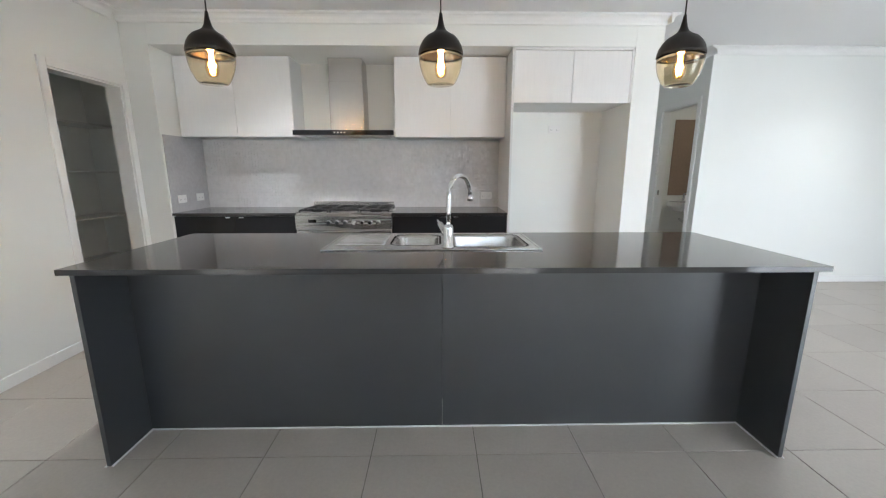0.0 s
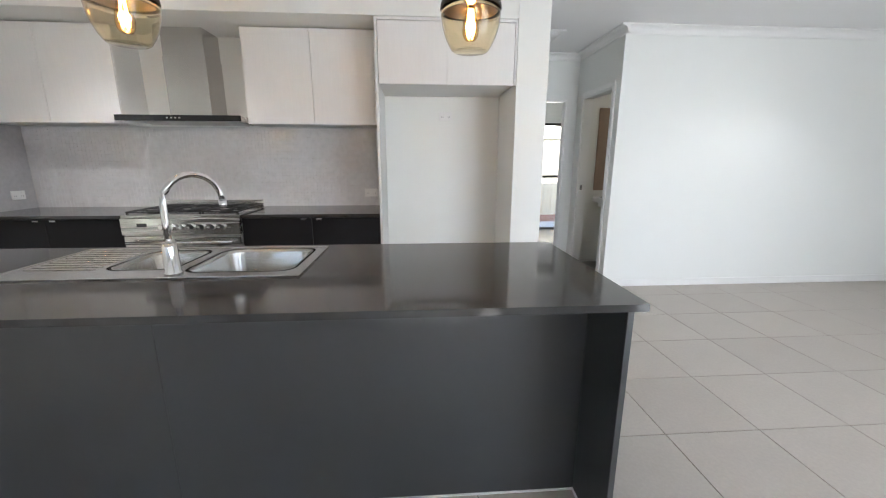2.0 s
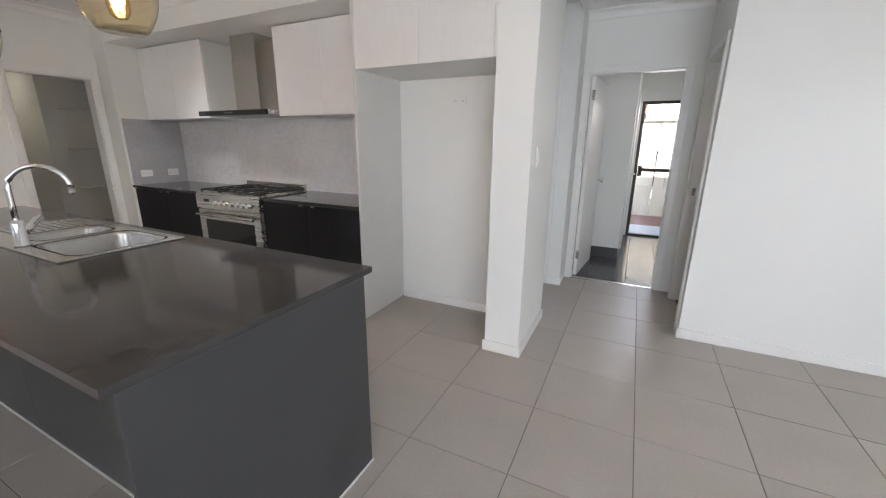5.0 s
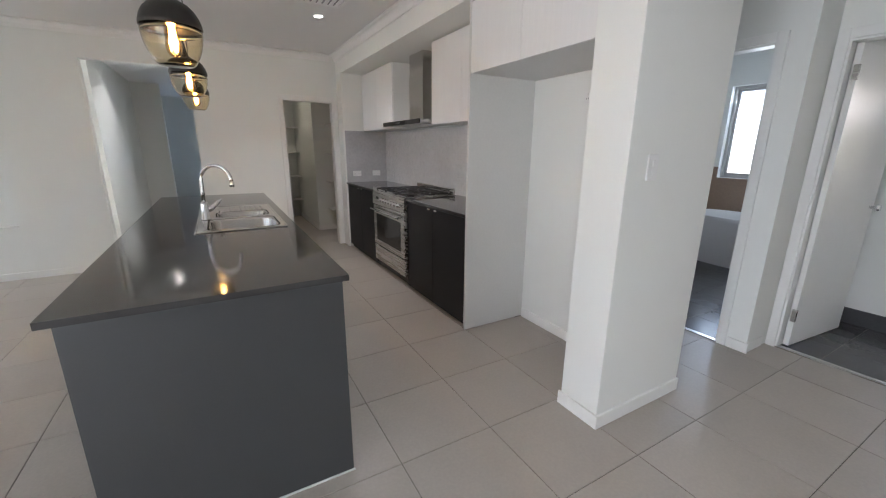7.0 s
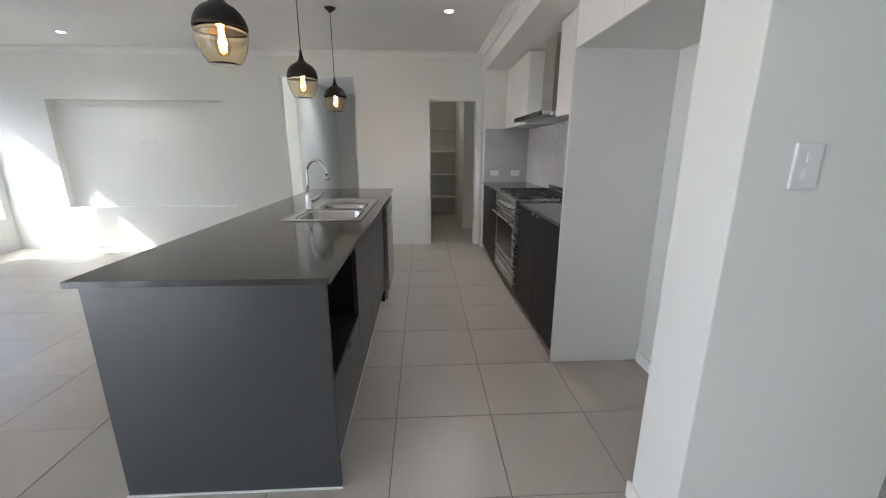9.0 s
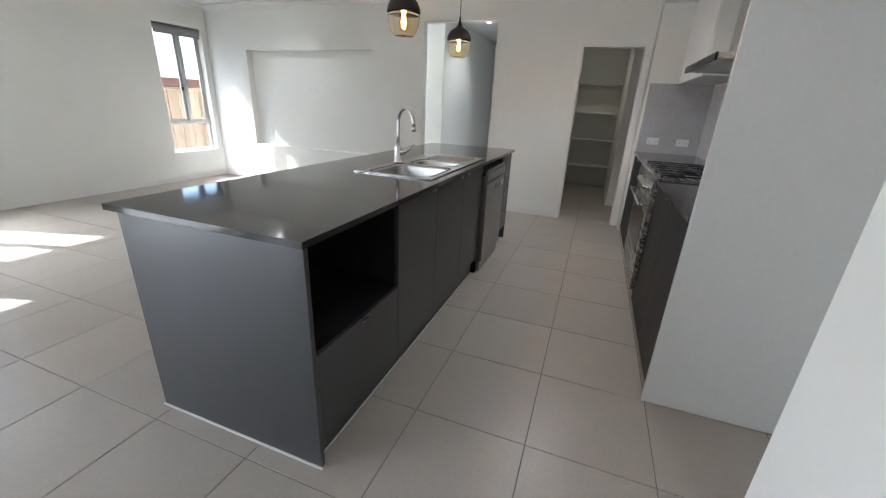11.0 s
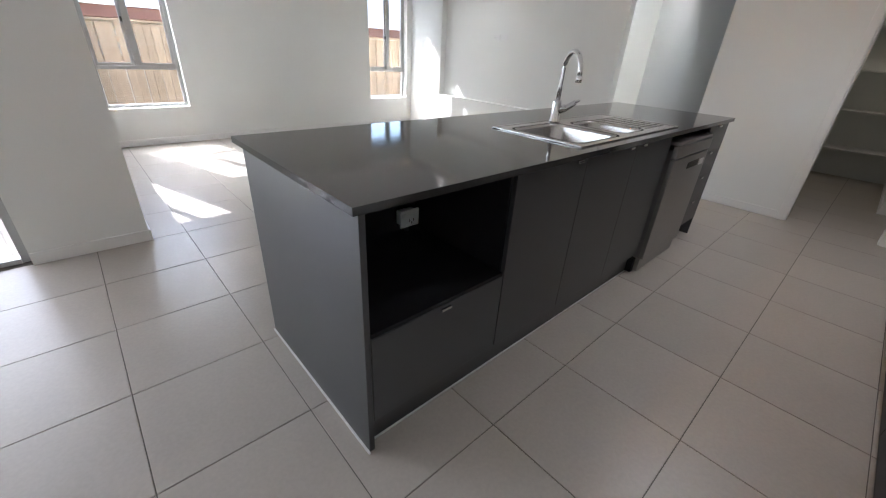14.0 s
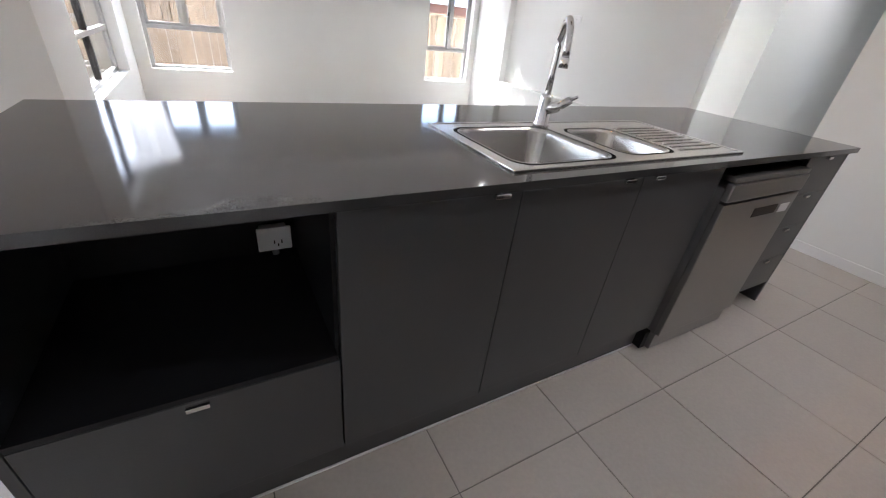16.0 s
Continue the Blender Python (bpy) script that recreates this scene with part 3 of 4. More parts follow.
B1, B2 = (0.175, 0.555, 1.975, 2.345), (-0.135, 0.105, 2.02, 2.33)


def rounded(x0, x1, y0, y1, r, n=6):
    out = []
    for cx, cy, a in ((x1 - r, y1 - r, 0), (x0 + r, y1 - r, 90), (x0 + r, y0 + r, 180), (x1 - r, y0 + r, 270)):
        out += [(cx + r * math.cos(radians(a + 90 * i / n)), cy + r * math.sin(radians(a + 90 * i / n))) for i in range(n + 1)]
    return out


def bowl(q, depth):
    """A pressed bowl with rounded corners, open at the top, and its collar in the rim plate."""
    bm = W()
    x0, x1, y0, y1 = q
    rings = []
    for inset, z in ((-0.014, 0.005), (-0.004, 0.005), (0.0, 0.003), (0.004, -0.01), (0.010, -depth + 0.03), (0.022, -depth + 0.008), (0.045, -depth)):
        rings.append([bm.verts.new((x, y, z)) for x, y in rounded(x0 + inset, x1 - inset, y0 + inset, y1 - inset, 0.062)])
    for a, b in zip(rings, rings[1:]):
        for i in range(len(a)):
            j = (i + 1) % len(a)
            bm.faces.new((a[i], a[j], b[j], b[i])).smooth = True
    bm.faces.new(rings[-1])
    return bm


rim = W()
zt = 0.005
cuts_x = [SX[0], B2[0], B2[1], B1[0], B1[1], SX[1]]


def plate(x0, x1, y0, y1):
    bx(rim, x0, x1, y0, y1, 0.001, zt)


plate(SX[0], B2[0], *SY)
plate(B2[0], B2[1], SY[0], B2[2])
plate(B2[0], B2[1], B2[3], SY[1])
plate(B2[1], B1[0], *SY)
plate(B1[0], B1[1], SY[0], B1[2])
plate(B1[0], B1[1], B1[3], SY[1])
plate(B1[1], SX[1], *SY)
for q in (B1, B2):
    r = 0.062
    for cx, cy, sx, sy in ((q[0], q[2], 1, 1), (q[1], q[2], -1, 1), (q[0], q[3], 1, -1), (q[1], q[3], -1, -1)):
        pts = [(cx, cy)] + [(cx + sx * (r - r * math.sin(t)), cy + sy * (r - r * math.cos(t))) for t in [math.pi / 2 * i / 6 for i in range(7)]]
        vs = [rim.verts.new((x, y, zt)) for x, y in pts]
        f = rim.faces.new(vs)
        if f.normal.z < 0 or (f.normal_update() or f.normal.z < 0):
            f.normal_flip()
part("rim", rim, SINKM, sink)
lip = W()
for a in ((SX[0] - 0.004, SX[1] + 0.004, SY[0] - 0.004, SY[0] + 0.006), (SX[0] - 0.004, SX[1] + 0.004, SY[1] - 0.006, SY[1] + 0.004), (SX[0] - 0.004, SX[0] + 0.006, SY[0] + 0.006, SY[1] - 0.006), (SX[1] - 0.006, SX[1] + 0.004, SY[0] + 0.006, SY[1] - 0.006)):
    bx(lip, *a, 0.0, 0.0075, bevel=0.002)
part("raised_edge", lip, SINKM, sink)
part("bowl", bowl(B1, 0.17), SINKM, sink)
part("bowl", bowl(B2, 0.13), SINKM, sink)
for i in range(9):
    y = 2.03 + i * 0.036
    part("drainer_rib", tube([(-0.425, y, 0.0045), (-0.41, y, 0.0065), (-0.19, y, 0.0065), (-0.175, y, 0.0045)], 0.004, 8), SINKM, sink)
for q, dz in ((B1, 0.17), (B2, 0.13)):
    ws = lathe([(0.0, -dz + 0.001), (0.02, -dz + 0.001), (0.04, -dz + 0.004), (0.042, -dz + 0.001)], 24)
    bmesh.ops.translate(ws, verts=ws.verts, vec=((q[0] + q[1]) / 2, (q[2] + q[3]) / 2, 0))
    part("waste", ws, CHROME, sink, "round chrome waste")

tap = thing("mixer_tap", "chrome gooseneck mixer tap on the sink", "tap", (0.152, 1.953, 0.919))
part("base", lathe([(0, 0), (0.03, 0), (0.03, 0.006), (0.025, 0.012), (0.024, 0.10), (0.02, 0.112), (0.0, 0.112)], 28), CHROME, tap)
sw = Vector((0.577, 0.816, 0)).normalized()
pts = [(0, 0, 0.10), (0, 0, 0.18), (0, 0, 0.245)]
for i in range(1, 15):
    a = math.pi - math.radians(180) * i / 14
    pts.append(tuple(sw * (0.104 + 0.104 * math.cos(a)) + Vector((0, 0, 0.245 + 0.104 * math.sin(a)))))
part("spout", tube(pts, 0.0115, 16), CHROME, tap)
e = Vector(pts[-1])
part("nozzle", tube([e, e + Vector((0, 0, -0.03))], 0.0145, 16), CHROME, tap)
part("lever", tube([(-0.004, 0.01, 0.06), (-0.018, 0.042, 0.075), (-0.02, 0.046, 0.077), (-0.042, 0.082, 0.108)], [0.02, 0.02, 0.016, 0.014], 18), CHROME, tap)
part("lever_pin", tube([(-0.04, 0.08, 0.106), (-0.052, 0.1, 0.122)], 0.006, 12), CHROME, tap)

# dishwasher in the island
dw = thing("dishwasher", "stainless steel freestanding dishwasher in the island gap", "dishwasher")
part("body", box(-0.935, -0.362, 1.9, 2.434, 0.03, 0.80, bevel=0.004), GREYP, dw)
part("door", box(-0.94, -0.347, 2.435, 2.462, 0.105, 0.745, bevel=0.005), DWSTEEL, dw)
cp = part("control_panel", box(-0.94, -0.347, 2.435, 2.465, 0.755, 0.825, bevel=0.006), DWSTEEL, dw)
part("worktop_lid", box(-0.942, -0.356, 1.9, 2.458, 0.828, 0.848, bevel=0.005), DWSTEEL, dw)
part("display", box(-0.79, -0.60, 2.4625, 2.4645, 0.665, 0.705), BGLASS, dw, "dark handle recess and display")
part("label", box(-0.90, -0.82, 2.4625, 2.4635, 0.66, 0.70), PLAST, dw, "pale rating label")
part("plinth", box(-0.93, -0.35, 2.40, 2.445, 0.012, 0.10, bevel=0.003), DWSTEEL, dw)
# black block stands in for the shade in the gap beside the plinth
part("side_gap", box(-0.356, -0.32, 2.37, 2.42, 0.004, 0.10), BLACK, dw)
for x in (-0.9, -0.38):
    part("foot", box(x - 0.02, x + 0.02, 2.36, 2.40, 0.0, 0.032), BLKMET, dw)

# power point in the microwave recess
pp = thing("power_outlet", "white surface-mounted power outlet box in the microwave recess", "power outlet")
part("back_box", box(1.095, 1.175, 1.886, 1.925, 0.54, 0.605, bevel=0.005), PLAST, pp)
part("face_plate", box(1.085, 1.185, 1.925, 1.935, 0.532, 0.612, bevel=0.004), PLAST, pp)
part("switch", box(1.162, 1.174, 1.935, 1.939, 0.582, 0.597), PLAST, pp)
for x in (1.115, 1.137, 1.126):
    part("socket_slot", box(x - 0.002, x + 0.002, 1.935, 1.9355, 0.555 if x != 1.126 else 0.545, 0.568 if x != 1.126 else 0.556), BLKMET, pp)
part("conduit", tube([(1.135, 1.905, 0.545), (1.135, 1.906, 0.52), (1.134, 1.908, 0.503)], 0.011), GREYP, pp, "short grey conduit")
part("cable", tube([(1.11, 1.91, 0.52), (1.09, 1.93, 0.508), (1.085, 1.96, 0.507)], 0.004), BLKMET, pp, "thin black cable")

# ---- back bench ----


def base_unit(x0, x1, doors, label):
    ob = thing("base_cabinet", label, "cabinet")
    part("carcass", box(x0, x1, 3.625, 4.18, 0.14, 0.885), BLACK, ob)
    part("kickboard", box(x0, x1, 3.64, 3.655, 0.0, 0.138), BLACK, ob)
    w = (x1 - x0) / doors
    for i in range(doors):
        dd = front("door", x0 + i * w, x0 + (i + 1) * w, 0.05, 0.882, 3.603, 3.622, BLACK, ob)
        handle(x0 + (i + 1) * w - 0.06 if i == 0 else x0 + i * w + 0.06, 3.603, 0.872, dd, -1)
    return ob


base_unit(-2.275, -1.185, 2, "black laminate base cabinet with two doors")
base_unit(-0.31, 0.742, 2, "black laminate base cabinet with two doors beside the stove")
for x0, x1 in ((-2.278, -1.183), (-0.312, 0.744)):
    tagged(mesh_ob("benchtop", box(x0, x1, 3.585, 4.186, 0.889, 0.912, bevel=0.0015), STONE), "dark grey stone benchtop along the wall", "benchtop")

# fridge surround
fp = tagged(mesh_ob("fridge_panel", box(0.746, 0.766, 3.59, 4.186, 0.002, 2.305, bevel=0.0015), PANEL), "full-height pale laminate panel beside the fridge recess", "panel")
tagged(mesh_ob("recess_lining", box(0.768, 1.78, 4.165, 4.187, 0.0, 1.864), WALL), "white painted back of the empty fridge recess", "panel", kind="structure")


def wall_unit(x0, x1, y0, z0, z1, label, m=LINEN):
    ob = thing("wall_cabinet", label, "cabinet")
    part("carcass", box(x0, x1, y0 + 0.019, 4.185, z0, z1), PANEL, ob)
    c = (x0 + x1) / 2
    front("door", x0, c, z0 - 0.004, z1, y0, y0 + 0.018, m, ob)
    front("door", c, x1, z0 - 0.004, z1, y0, y0 + 0.018, m, ob)
    return ob


wall_unit(-2.276, -1.232, 3.86, 1.60, 2.30, "white wood-grain wall cabinet with two plain doors")
wall_unit(-0.288, 0.744, 3.86, 1.60, 2.30, "white wood-grain wall cabinet with two plain doors beside the hood")
wall_unit(0.768, 1.765, 3.592, 1.866, 2.285, "white wood-grain cabinet above the fridge recess")
tr = W()
bx(tr, 0.768, 1.78, 3.588, 3.61, 2.288, 2.308)
bx(tr, 1.767, 1.78, 3.588, 3.61, 1.866, 2.288)
tagged(mesh_ob("filler_strip", tr, LINEN), "white filler strip round the fridge cabinet", "trim", kind="structure")

# range hood
hood = thing("range_hood", "stainless steel canopy range hood with black glass edge", "range hood")
cn = W()
bx(cn, -1.2, -0.29, 3.745, 4.186, 1.612, 1.645, bevel=0.003)
part("canopy", cn, STEEL, hood)
part("front_glass", box(-1.2, -0.29, 3.73, 3.745, 1.605, 1.648, bevel=0.003), BGLASS, hood, "black glass control strip")
part("filter", box(-1.14, -0.35, 3.79, 4.12, 1.604, 1.612), ALU, hood)
part("chimney", box(-0.905, -0.585, 3.92, 4.186, 1.645, 2.10, bevel=0.002), STEELV, hood)
part("upper_chimney", box(-0.90, -0.59, 3.925, 4.186, 2.10, 2.305, bevel=0.002), STEELV, hood)
for i in range(4):
    part("button", box(-0.83 + i * 0.03, -0.815 + i * 0.03, 3.727, 3.73, 1.622, 1.632), STEEL, hood)

# freestanding stove
st = thing("stove", "stainless steel freestanding gas stove with oven", "stove")
part("body", box(-1.178, -0.314, 3.60, 4.16, 0.10, 0.892), STEEL, st)
part("hob", box(-1.17, -0.306, 3.57, 4.16, 0.892, 0.914, bevel=0.004), STEEL, st)
part("backguard", box(-1.175, -0.345, 4.135, 4.165, 0.914, 0.976, bevel=0.003), STEEL, st)
cpn = part("control_panel", box(-1.178, -0.314, 3.565, 3.60, 0.765, 0.891, bevel=0.006), STEEL, st)
for x in (-0.872, -0.798, -0.724, -0.65, -0.576, -0.502, -0.428):
    kb = tube([(x, 3.566, 0.828), (x, 3.552, 0.828), (x, 3.551, 0.828), (x, 3.53, 0.828)], [0.024, 0.024, 0.019, 0.017], 20)
    part("knob", kb, CHROME, cpn, "round metal control knob")
part("clock", box(-1.06, -0.99, 3.5635, 3.5655, 0.828, 0.854), BGLASS, cpn, "small black clock display")
od = part("oven_door", box(-1.17, -0.322, 3.572, 3.60, 0.30, 0.755, bevel=0.005), STEEL, st)
part("oven_window", box(-1.08, -0.41, 3.570, 3.573, 0.36, 0.66), BGLASS, od, "black oven door glass")
hb = W()
for m in (tube([(-1.13, 3.525, 0.712), (-0.36, 3.525, 0.712)], 0.011), tube([(-1.09, 3.572, 0.712), (-1.09, 3.525, 0.712)], 0.008), tube([(-0.40, 3.572, 0.712), (-0.40, 3.525, 0.712)], 0.008)):
    me = bpy.data.meshes.new("tmp")
    m.to_mesh(me)
    hb.from_mesh(me)
    m.free()
    bpy.data.meshes.remove(me)
part("door_handle", hb, CHROME, od, "round steel towel-bar handle")
part("warming_drawer", box(-1.17, -0.322, 3.575, 3.60, 0.11, 0.285, bevel=0.005), STEEL, st)
part("plinth", box(-1.165, -0.327, 3.63, 3.65, 0.02, 0.105), BLKMET, st)
for x in (-1.12, -0.37):
    for y in (3.66, 4.1):
        part("foot", box(x - 0.02, x + 0.02, y - 0.02, y + 0.02, 0, 0.1), BLKMET, st)
for cx, cy, r in ((-1.02, 3.72, 0.035), (-1.02, 4.0, 0.045), (-0.746, 3.86, 0.065), (-0.47, 3.72, 0.045), (-0.47, 4.0, 0.035)):
    bn = lathe([(0, 0.024), (r * 0.8, 0.024), (r, 0.018), (r, 0.010), (r * 1.25, 0.008), (r * 1.25, 0.0), (0, 0)], 24)
    bmesh.ops.translate(bn, verts=bn.verts, vec=(cx, cy, 0.914))
    part("burner", bn, IRON, st)
for x0, x1 in ((-1.155, -0.89), (-0.88, -0.612), (-0.602, -0.337)):
    z0, z1 = 0.928, 0.938
    c = (x0 + x1) / 2
    g = part("trivet", box(x0, x1, 3.61, 3.622, z0, z1), IRON, st, "black cast-iron pan support")
    part("bar", box(x0, x1, 4.098, 4.11, z0, z1), IRON, g)
    for x in (x0, c - 0.006, x1 - 0.012):
        part("bar", box(x, x + 0.012, 3.622, 4.098, z0, z1), IRON, g)
    for y in (3.72, 3.86, 4.0):
        part("finger", box(x0 + 0.012, x1 - 0.012, y - 0.006, y + 0.006, z0 + 0.002, z1 + 0.002), IRON, g)
    for x in (x0, x1 - 0.012):
        for y in (3.61, 4.098):
            part("foot", box(x, x + 0.012, y, y + 0.012, 0.914, z0), IRON, g)

# splashback: glossy pale mosaic, each small tile set a little out of true
rng = random.Random(7)
structure("splashback", box(-2.27, 0.744, 4.178, 4.1885, 0.912, 1.597), SPLASHG, "pale grey mosaic splashback bed", "splashback")
vs, fs = [], []
P = 0.0301


def mosaic(origin, u, n, cols, rows):
    """Tilted small tiles over a wall: u runs along it, n off it."""
    for i in range(cols):
        for j in range(rows):
            c = origin + u * ((i + 0.5) * P) + Vector((0, 0, (j + 0.5) * P))
            tu, tv, h = rng.gauss(0, 0.05), rng.gauss(0, 0.05), P / 2 - 0.0004
            k = len(vs)
            for a, b, dd in ((-1, -1, 0), (1, -1, 0), (1, 1, 0), (-1, 1, 0)):
                vs.append(c + u * (a * h) + Vector((0, 0, b * h)) + n * 0.0009)
            for a, b in ((-1, -1), (1, -1), (1, 1), (-1, 1)):
                hh = h - 0.0005
                vs.append(c + u * (a * hh) + Vector((0, 0, b * hh)) + n * (0.0022 + a * tu * h + b * tv * h))
            fs.extend([(k + 4, k + 5, k + 6, k + 7), (k, k + 1, k + 5, k + 4), (k + 1, k + 2, k + 6, k + 5), (k + 2, k + 3, k + 7, k + 6), (k + 3, k, k + 4, k + 7)])


mosaic(Vector((-2.27, 4.178, 0.9125)), Vector((1, 0, 0)), Vector((0, -1, 0)), 100, 22)
me = bpy.data.meshes.new("mosaic_tiles")
me.from_pydata([tuple(v) for v in vs], [], fs)
me.materials.append(SPLASHM)
tagged(new("mosaic_tiles", me), "glossy pale grey marbled mosaic tiles behind the bench", "wall tiles", kind="stuff")
# plain and darker than the back mosaic, so the corner between them shows
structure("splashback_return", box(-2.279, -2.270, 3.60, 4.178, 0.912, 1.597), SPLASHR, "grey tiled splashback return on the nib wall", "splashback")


def outlet(label, at, rz, two=True):
    ob = thing("wall_outlet", label, "power outlet", at, "wall outlets")
    ob.rotation_euler = (0, 0, radians(rz))
    part("face_plate", box(-0.058, 0.058, -0.009, 0, -0.036, 0.036, bevel=0.003), PLAST, ob)
    for x in ((-0.03, 0.03) if two else (0.0,)):
        part("switch", box(x - 0.006, x + 0.006, -0.0125, -0.009, 0.012, 0.026), PLAST, ob)
        for dx in (-0.007, 0.007):
            part("socket_slot", box(x + dx - 0.0015, x + dx + 0.0015, -0.0096, -0.009, -0.012, 0.0), GREYP, ob)
    return ob


outlet("white double power outlet on the splashback return", (-2.270, 3.74, 1.03), 90)
outlet("white double power outlet on the splashback return", (-2.270, 4.02, 1.03), 90)
outlet("white double power outlet on the mosaic splashback", (0.62, 4.173, 1.03), 0)
outlet("white double power outlet high in the fridge recess", (1.30, 4.165, 1.70), 0)
outlet("white double power outlet in the television niche", (-2.60, -0.93, 1.42), 90)
outlet("white data outlet in the television niche", (-2.60, -0.79, 1.42), 90, False)

sw_ = thing("light_switch", "white two-gang light switch on the pier", "light switch", (2.02, 3.75, 1.305))
part("face_plate", box(0, 0.009, -0.036, 0.036, -0.058, 0.058, bevel=0.003), PLAST, sw_)
for z in (-0.022, 0.02):
    part("rocker", box(0.009, 0.0125, -0.008, 0.008, z - 0.012, z + 0.012, bevel=0.001), PLAST, sw_)

s2 = thing("light_switch", "white light switch on the wall beside the sliding door", "light switch", (2.333, 0.17, 1.292))
part("face_plate", box(-0.037, 0.037, 0, 0.009, -0.058, 0.058, bevel=0.003), PLAST, s2)
for z in (-0.022, 0.02):
    part("rocker", box(-0.008, 0.008, 0.009, 0.0125, z - 0.012, z + 0.012, bevel=0.001), PLAST, s2)

# ---- pendant lamps ----
zb = 1.678
pend = thing("pendant_lamp", "pendant lamp with dark bronze cap and amber glass bowl", "pendant lamp", (-0.918, 1.97, zb), "pendant lamps over the island")
R = 0.099
seam = 0.128
outer = [(0.056, 0.0), (0.063, 0.005), (0.074, 0.022), (0.086, 0.047), (0.095, 0.078), (R, 0.107), (0.1, seam)]
inner = [(r - 0.0015, z + (0.0015 if i == 0 else 0)) for i, (r, z) in enumerate(outer)][::-1]
part("glass_bowl", lathe([(0, 0.0)] + outer + inner + [(0, 0.0015)], 48), AMBER, pend, "smoked amber clear glass bowl").visible_shadow = False
part("cap", lathe([(0.098, seam + 0.001), (0.102, seam + 0.001), (0.1005, 0.143), (0.094, 0.165), (0.082, 0.187), (0.064, 0.206), (0.04, 0.219), (0.025, 0.231), (0.0165, 0.247), (0.0105, 0.272), (0.0065, 0.302),
                   (0.003, 0.302), (0.003, 0.25), (0.05, 0.205), (0.076, 0.182), (0.095, 0.15), (0.098, seam + 0.001)], 48), PENDCAP, pend, "dark bronze domed cap")
part("lamp_holder", lathe([(0, 0.215), (0.018, 0.215), (0.02, 0.165), (0.016, 0.16), (0, 0.16)], 20), BLKMET, pend)
bulb = part("bulb", lathe([(0, 0.03), (0.014, 0.033), (0.024, 0.045), (0.028, 0.065), (0.024, 0.095), (0.015, 0.125), (0.013, 0.16), (0.0122, 0.16), (0.0142, 0.125), (0.0232, 0.095), (0.0272, 0.065), (0.0232, 0.0455), (0.0135, 0.0338), (0, 0.0308)], 24), glass_mat("bulb_glass", (1.0, 0.86, 0.6)), pend, "clear filament bulb")
bulb.visible_shadow = False
fl = W()
for k in range(4):
    a = k * math.pi / 2
    x, y = 0.010 * math.cos(a), 0.010 * math.sin(a)
    m = tube([(x, y, 0.05), (x * 1.1, y * 1.1, 0.085), (x * 0.7, y * 0.7, 0.13)], 0.0022, 6)
    me = bpy.data.meshes.new("tmp")
    m.to_mesh(me)
    fl.from_mesh(me)
    m.free()
    bpy.data.meshes.remove(me)
part("filament", fl, GLOW, pend, "glowing orange filament")
part("cord", tube([(0, 0, 0.295), (0, 0, H - zb - 0.03)], 0.0032, 8), BLKMET, pend)
part("ceiling_cup", lathe([(0, H - zb), (0.05, H - zb), (0.048, H - zb - 0.006), (0.02, H - zb - 0.03), (0.008, H - zb - 0.04), (0, H - zb - 0.04)], 28), PENDCAP, pend)
copy_thing(pend, pose(0.116, 1.97, zb))
copy_thing(pend, pose(1.218, 1.97, zb))
for x in (-0.918, 0.116, 1.218):
    p = new("pendant_light", bpy.data.lights.new("pendant_light", "POINT"))
    p.data.energy, p.data.color, p.data.shadow_soft_size = 0.7, (1.0, 0.62, 0.28), 0.02
    p.location = (x, 1.97, zb + 0.08)

# downlights and ceiling vent
COOL, WARM_UNSEEN = (1.0, 0.97, 0.93), (1.0, 0.84, 0.62)
# pantry one is unseen but inferred; powder room one is added to brighten it
for x, y, watts, tone in ((-0.94, 3.03, 15.0, COOL), (-4.1, 3.05, 2.3, WARM_UNSEEN), (3.85, 4.95, 1.6, WARM_UNSEEN), (-4.26, 1.285, 7.0, COOL), (-1.84, -1.09, 6.0, COOL), (4.22, 3.45, 6.0, COOL)):
    dl = thing("downlight", "small round white recessed downlight, lit", "downlight", (x, y, H), "ceiling downlights")
    part("bezel", lathe([(0.034, -0.001), (0.036, -0.006), (0.046, -0.004), (0.047, 0.0)], 28), PLAST, dl)
    part("lens", lathe([(0, -0.003), (0.034, -0.003), (0.034, -0.001)], 24), GLOWL, dl, "glowing diffuser")
    sp = new("downlight_beam", bpy.data.lights.new("downlight_beam", "SPOT"))
    sp.data.energy, sp.data.spot_size, sp.data.spot_blend, sp.data.shadow_soft_size, sp.data.color = watts, radians(125), 0.9, 0.035, tone
    sp.location = (x, y, H - 0.03)


def vent(x, y, label):
    ob = thing("ceiling_vent", label, "air vent", (x, y, H))
    part("frame", bx(bx(bx(bx(W(), -0.2, 0.2, -0.2, -0.17, -0.012, 0), -0.2, 0.2, 0.17, 0.2, -0.012, 0), -0.2, -0.17, -0.17, 0.17, -0.012, 0), 0.17, 0.2, -0.17, 0.17, -0.012, 0), PLAST, ob)
    for i in range(7):
        part("slat", box(-0.17, 0.17, -0.155 + i * 0.048, -0.125 + i * 0.048, -0.009, -0.004), PLAST, ob)
    part("backing", box(-0.17, 0.17, -0.17, 0.17, -0.003, -0.001), GREYP, ob)


vent(2.30, 4.76, "square white ceiling air vent in the passage")
vent(-0.42, 2.95, "square white ceiling air vent above the kitchen")

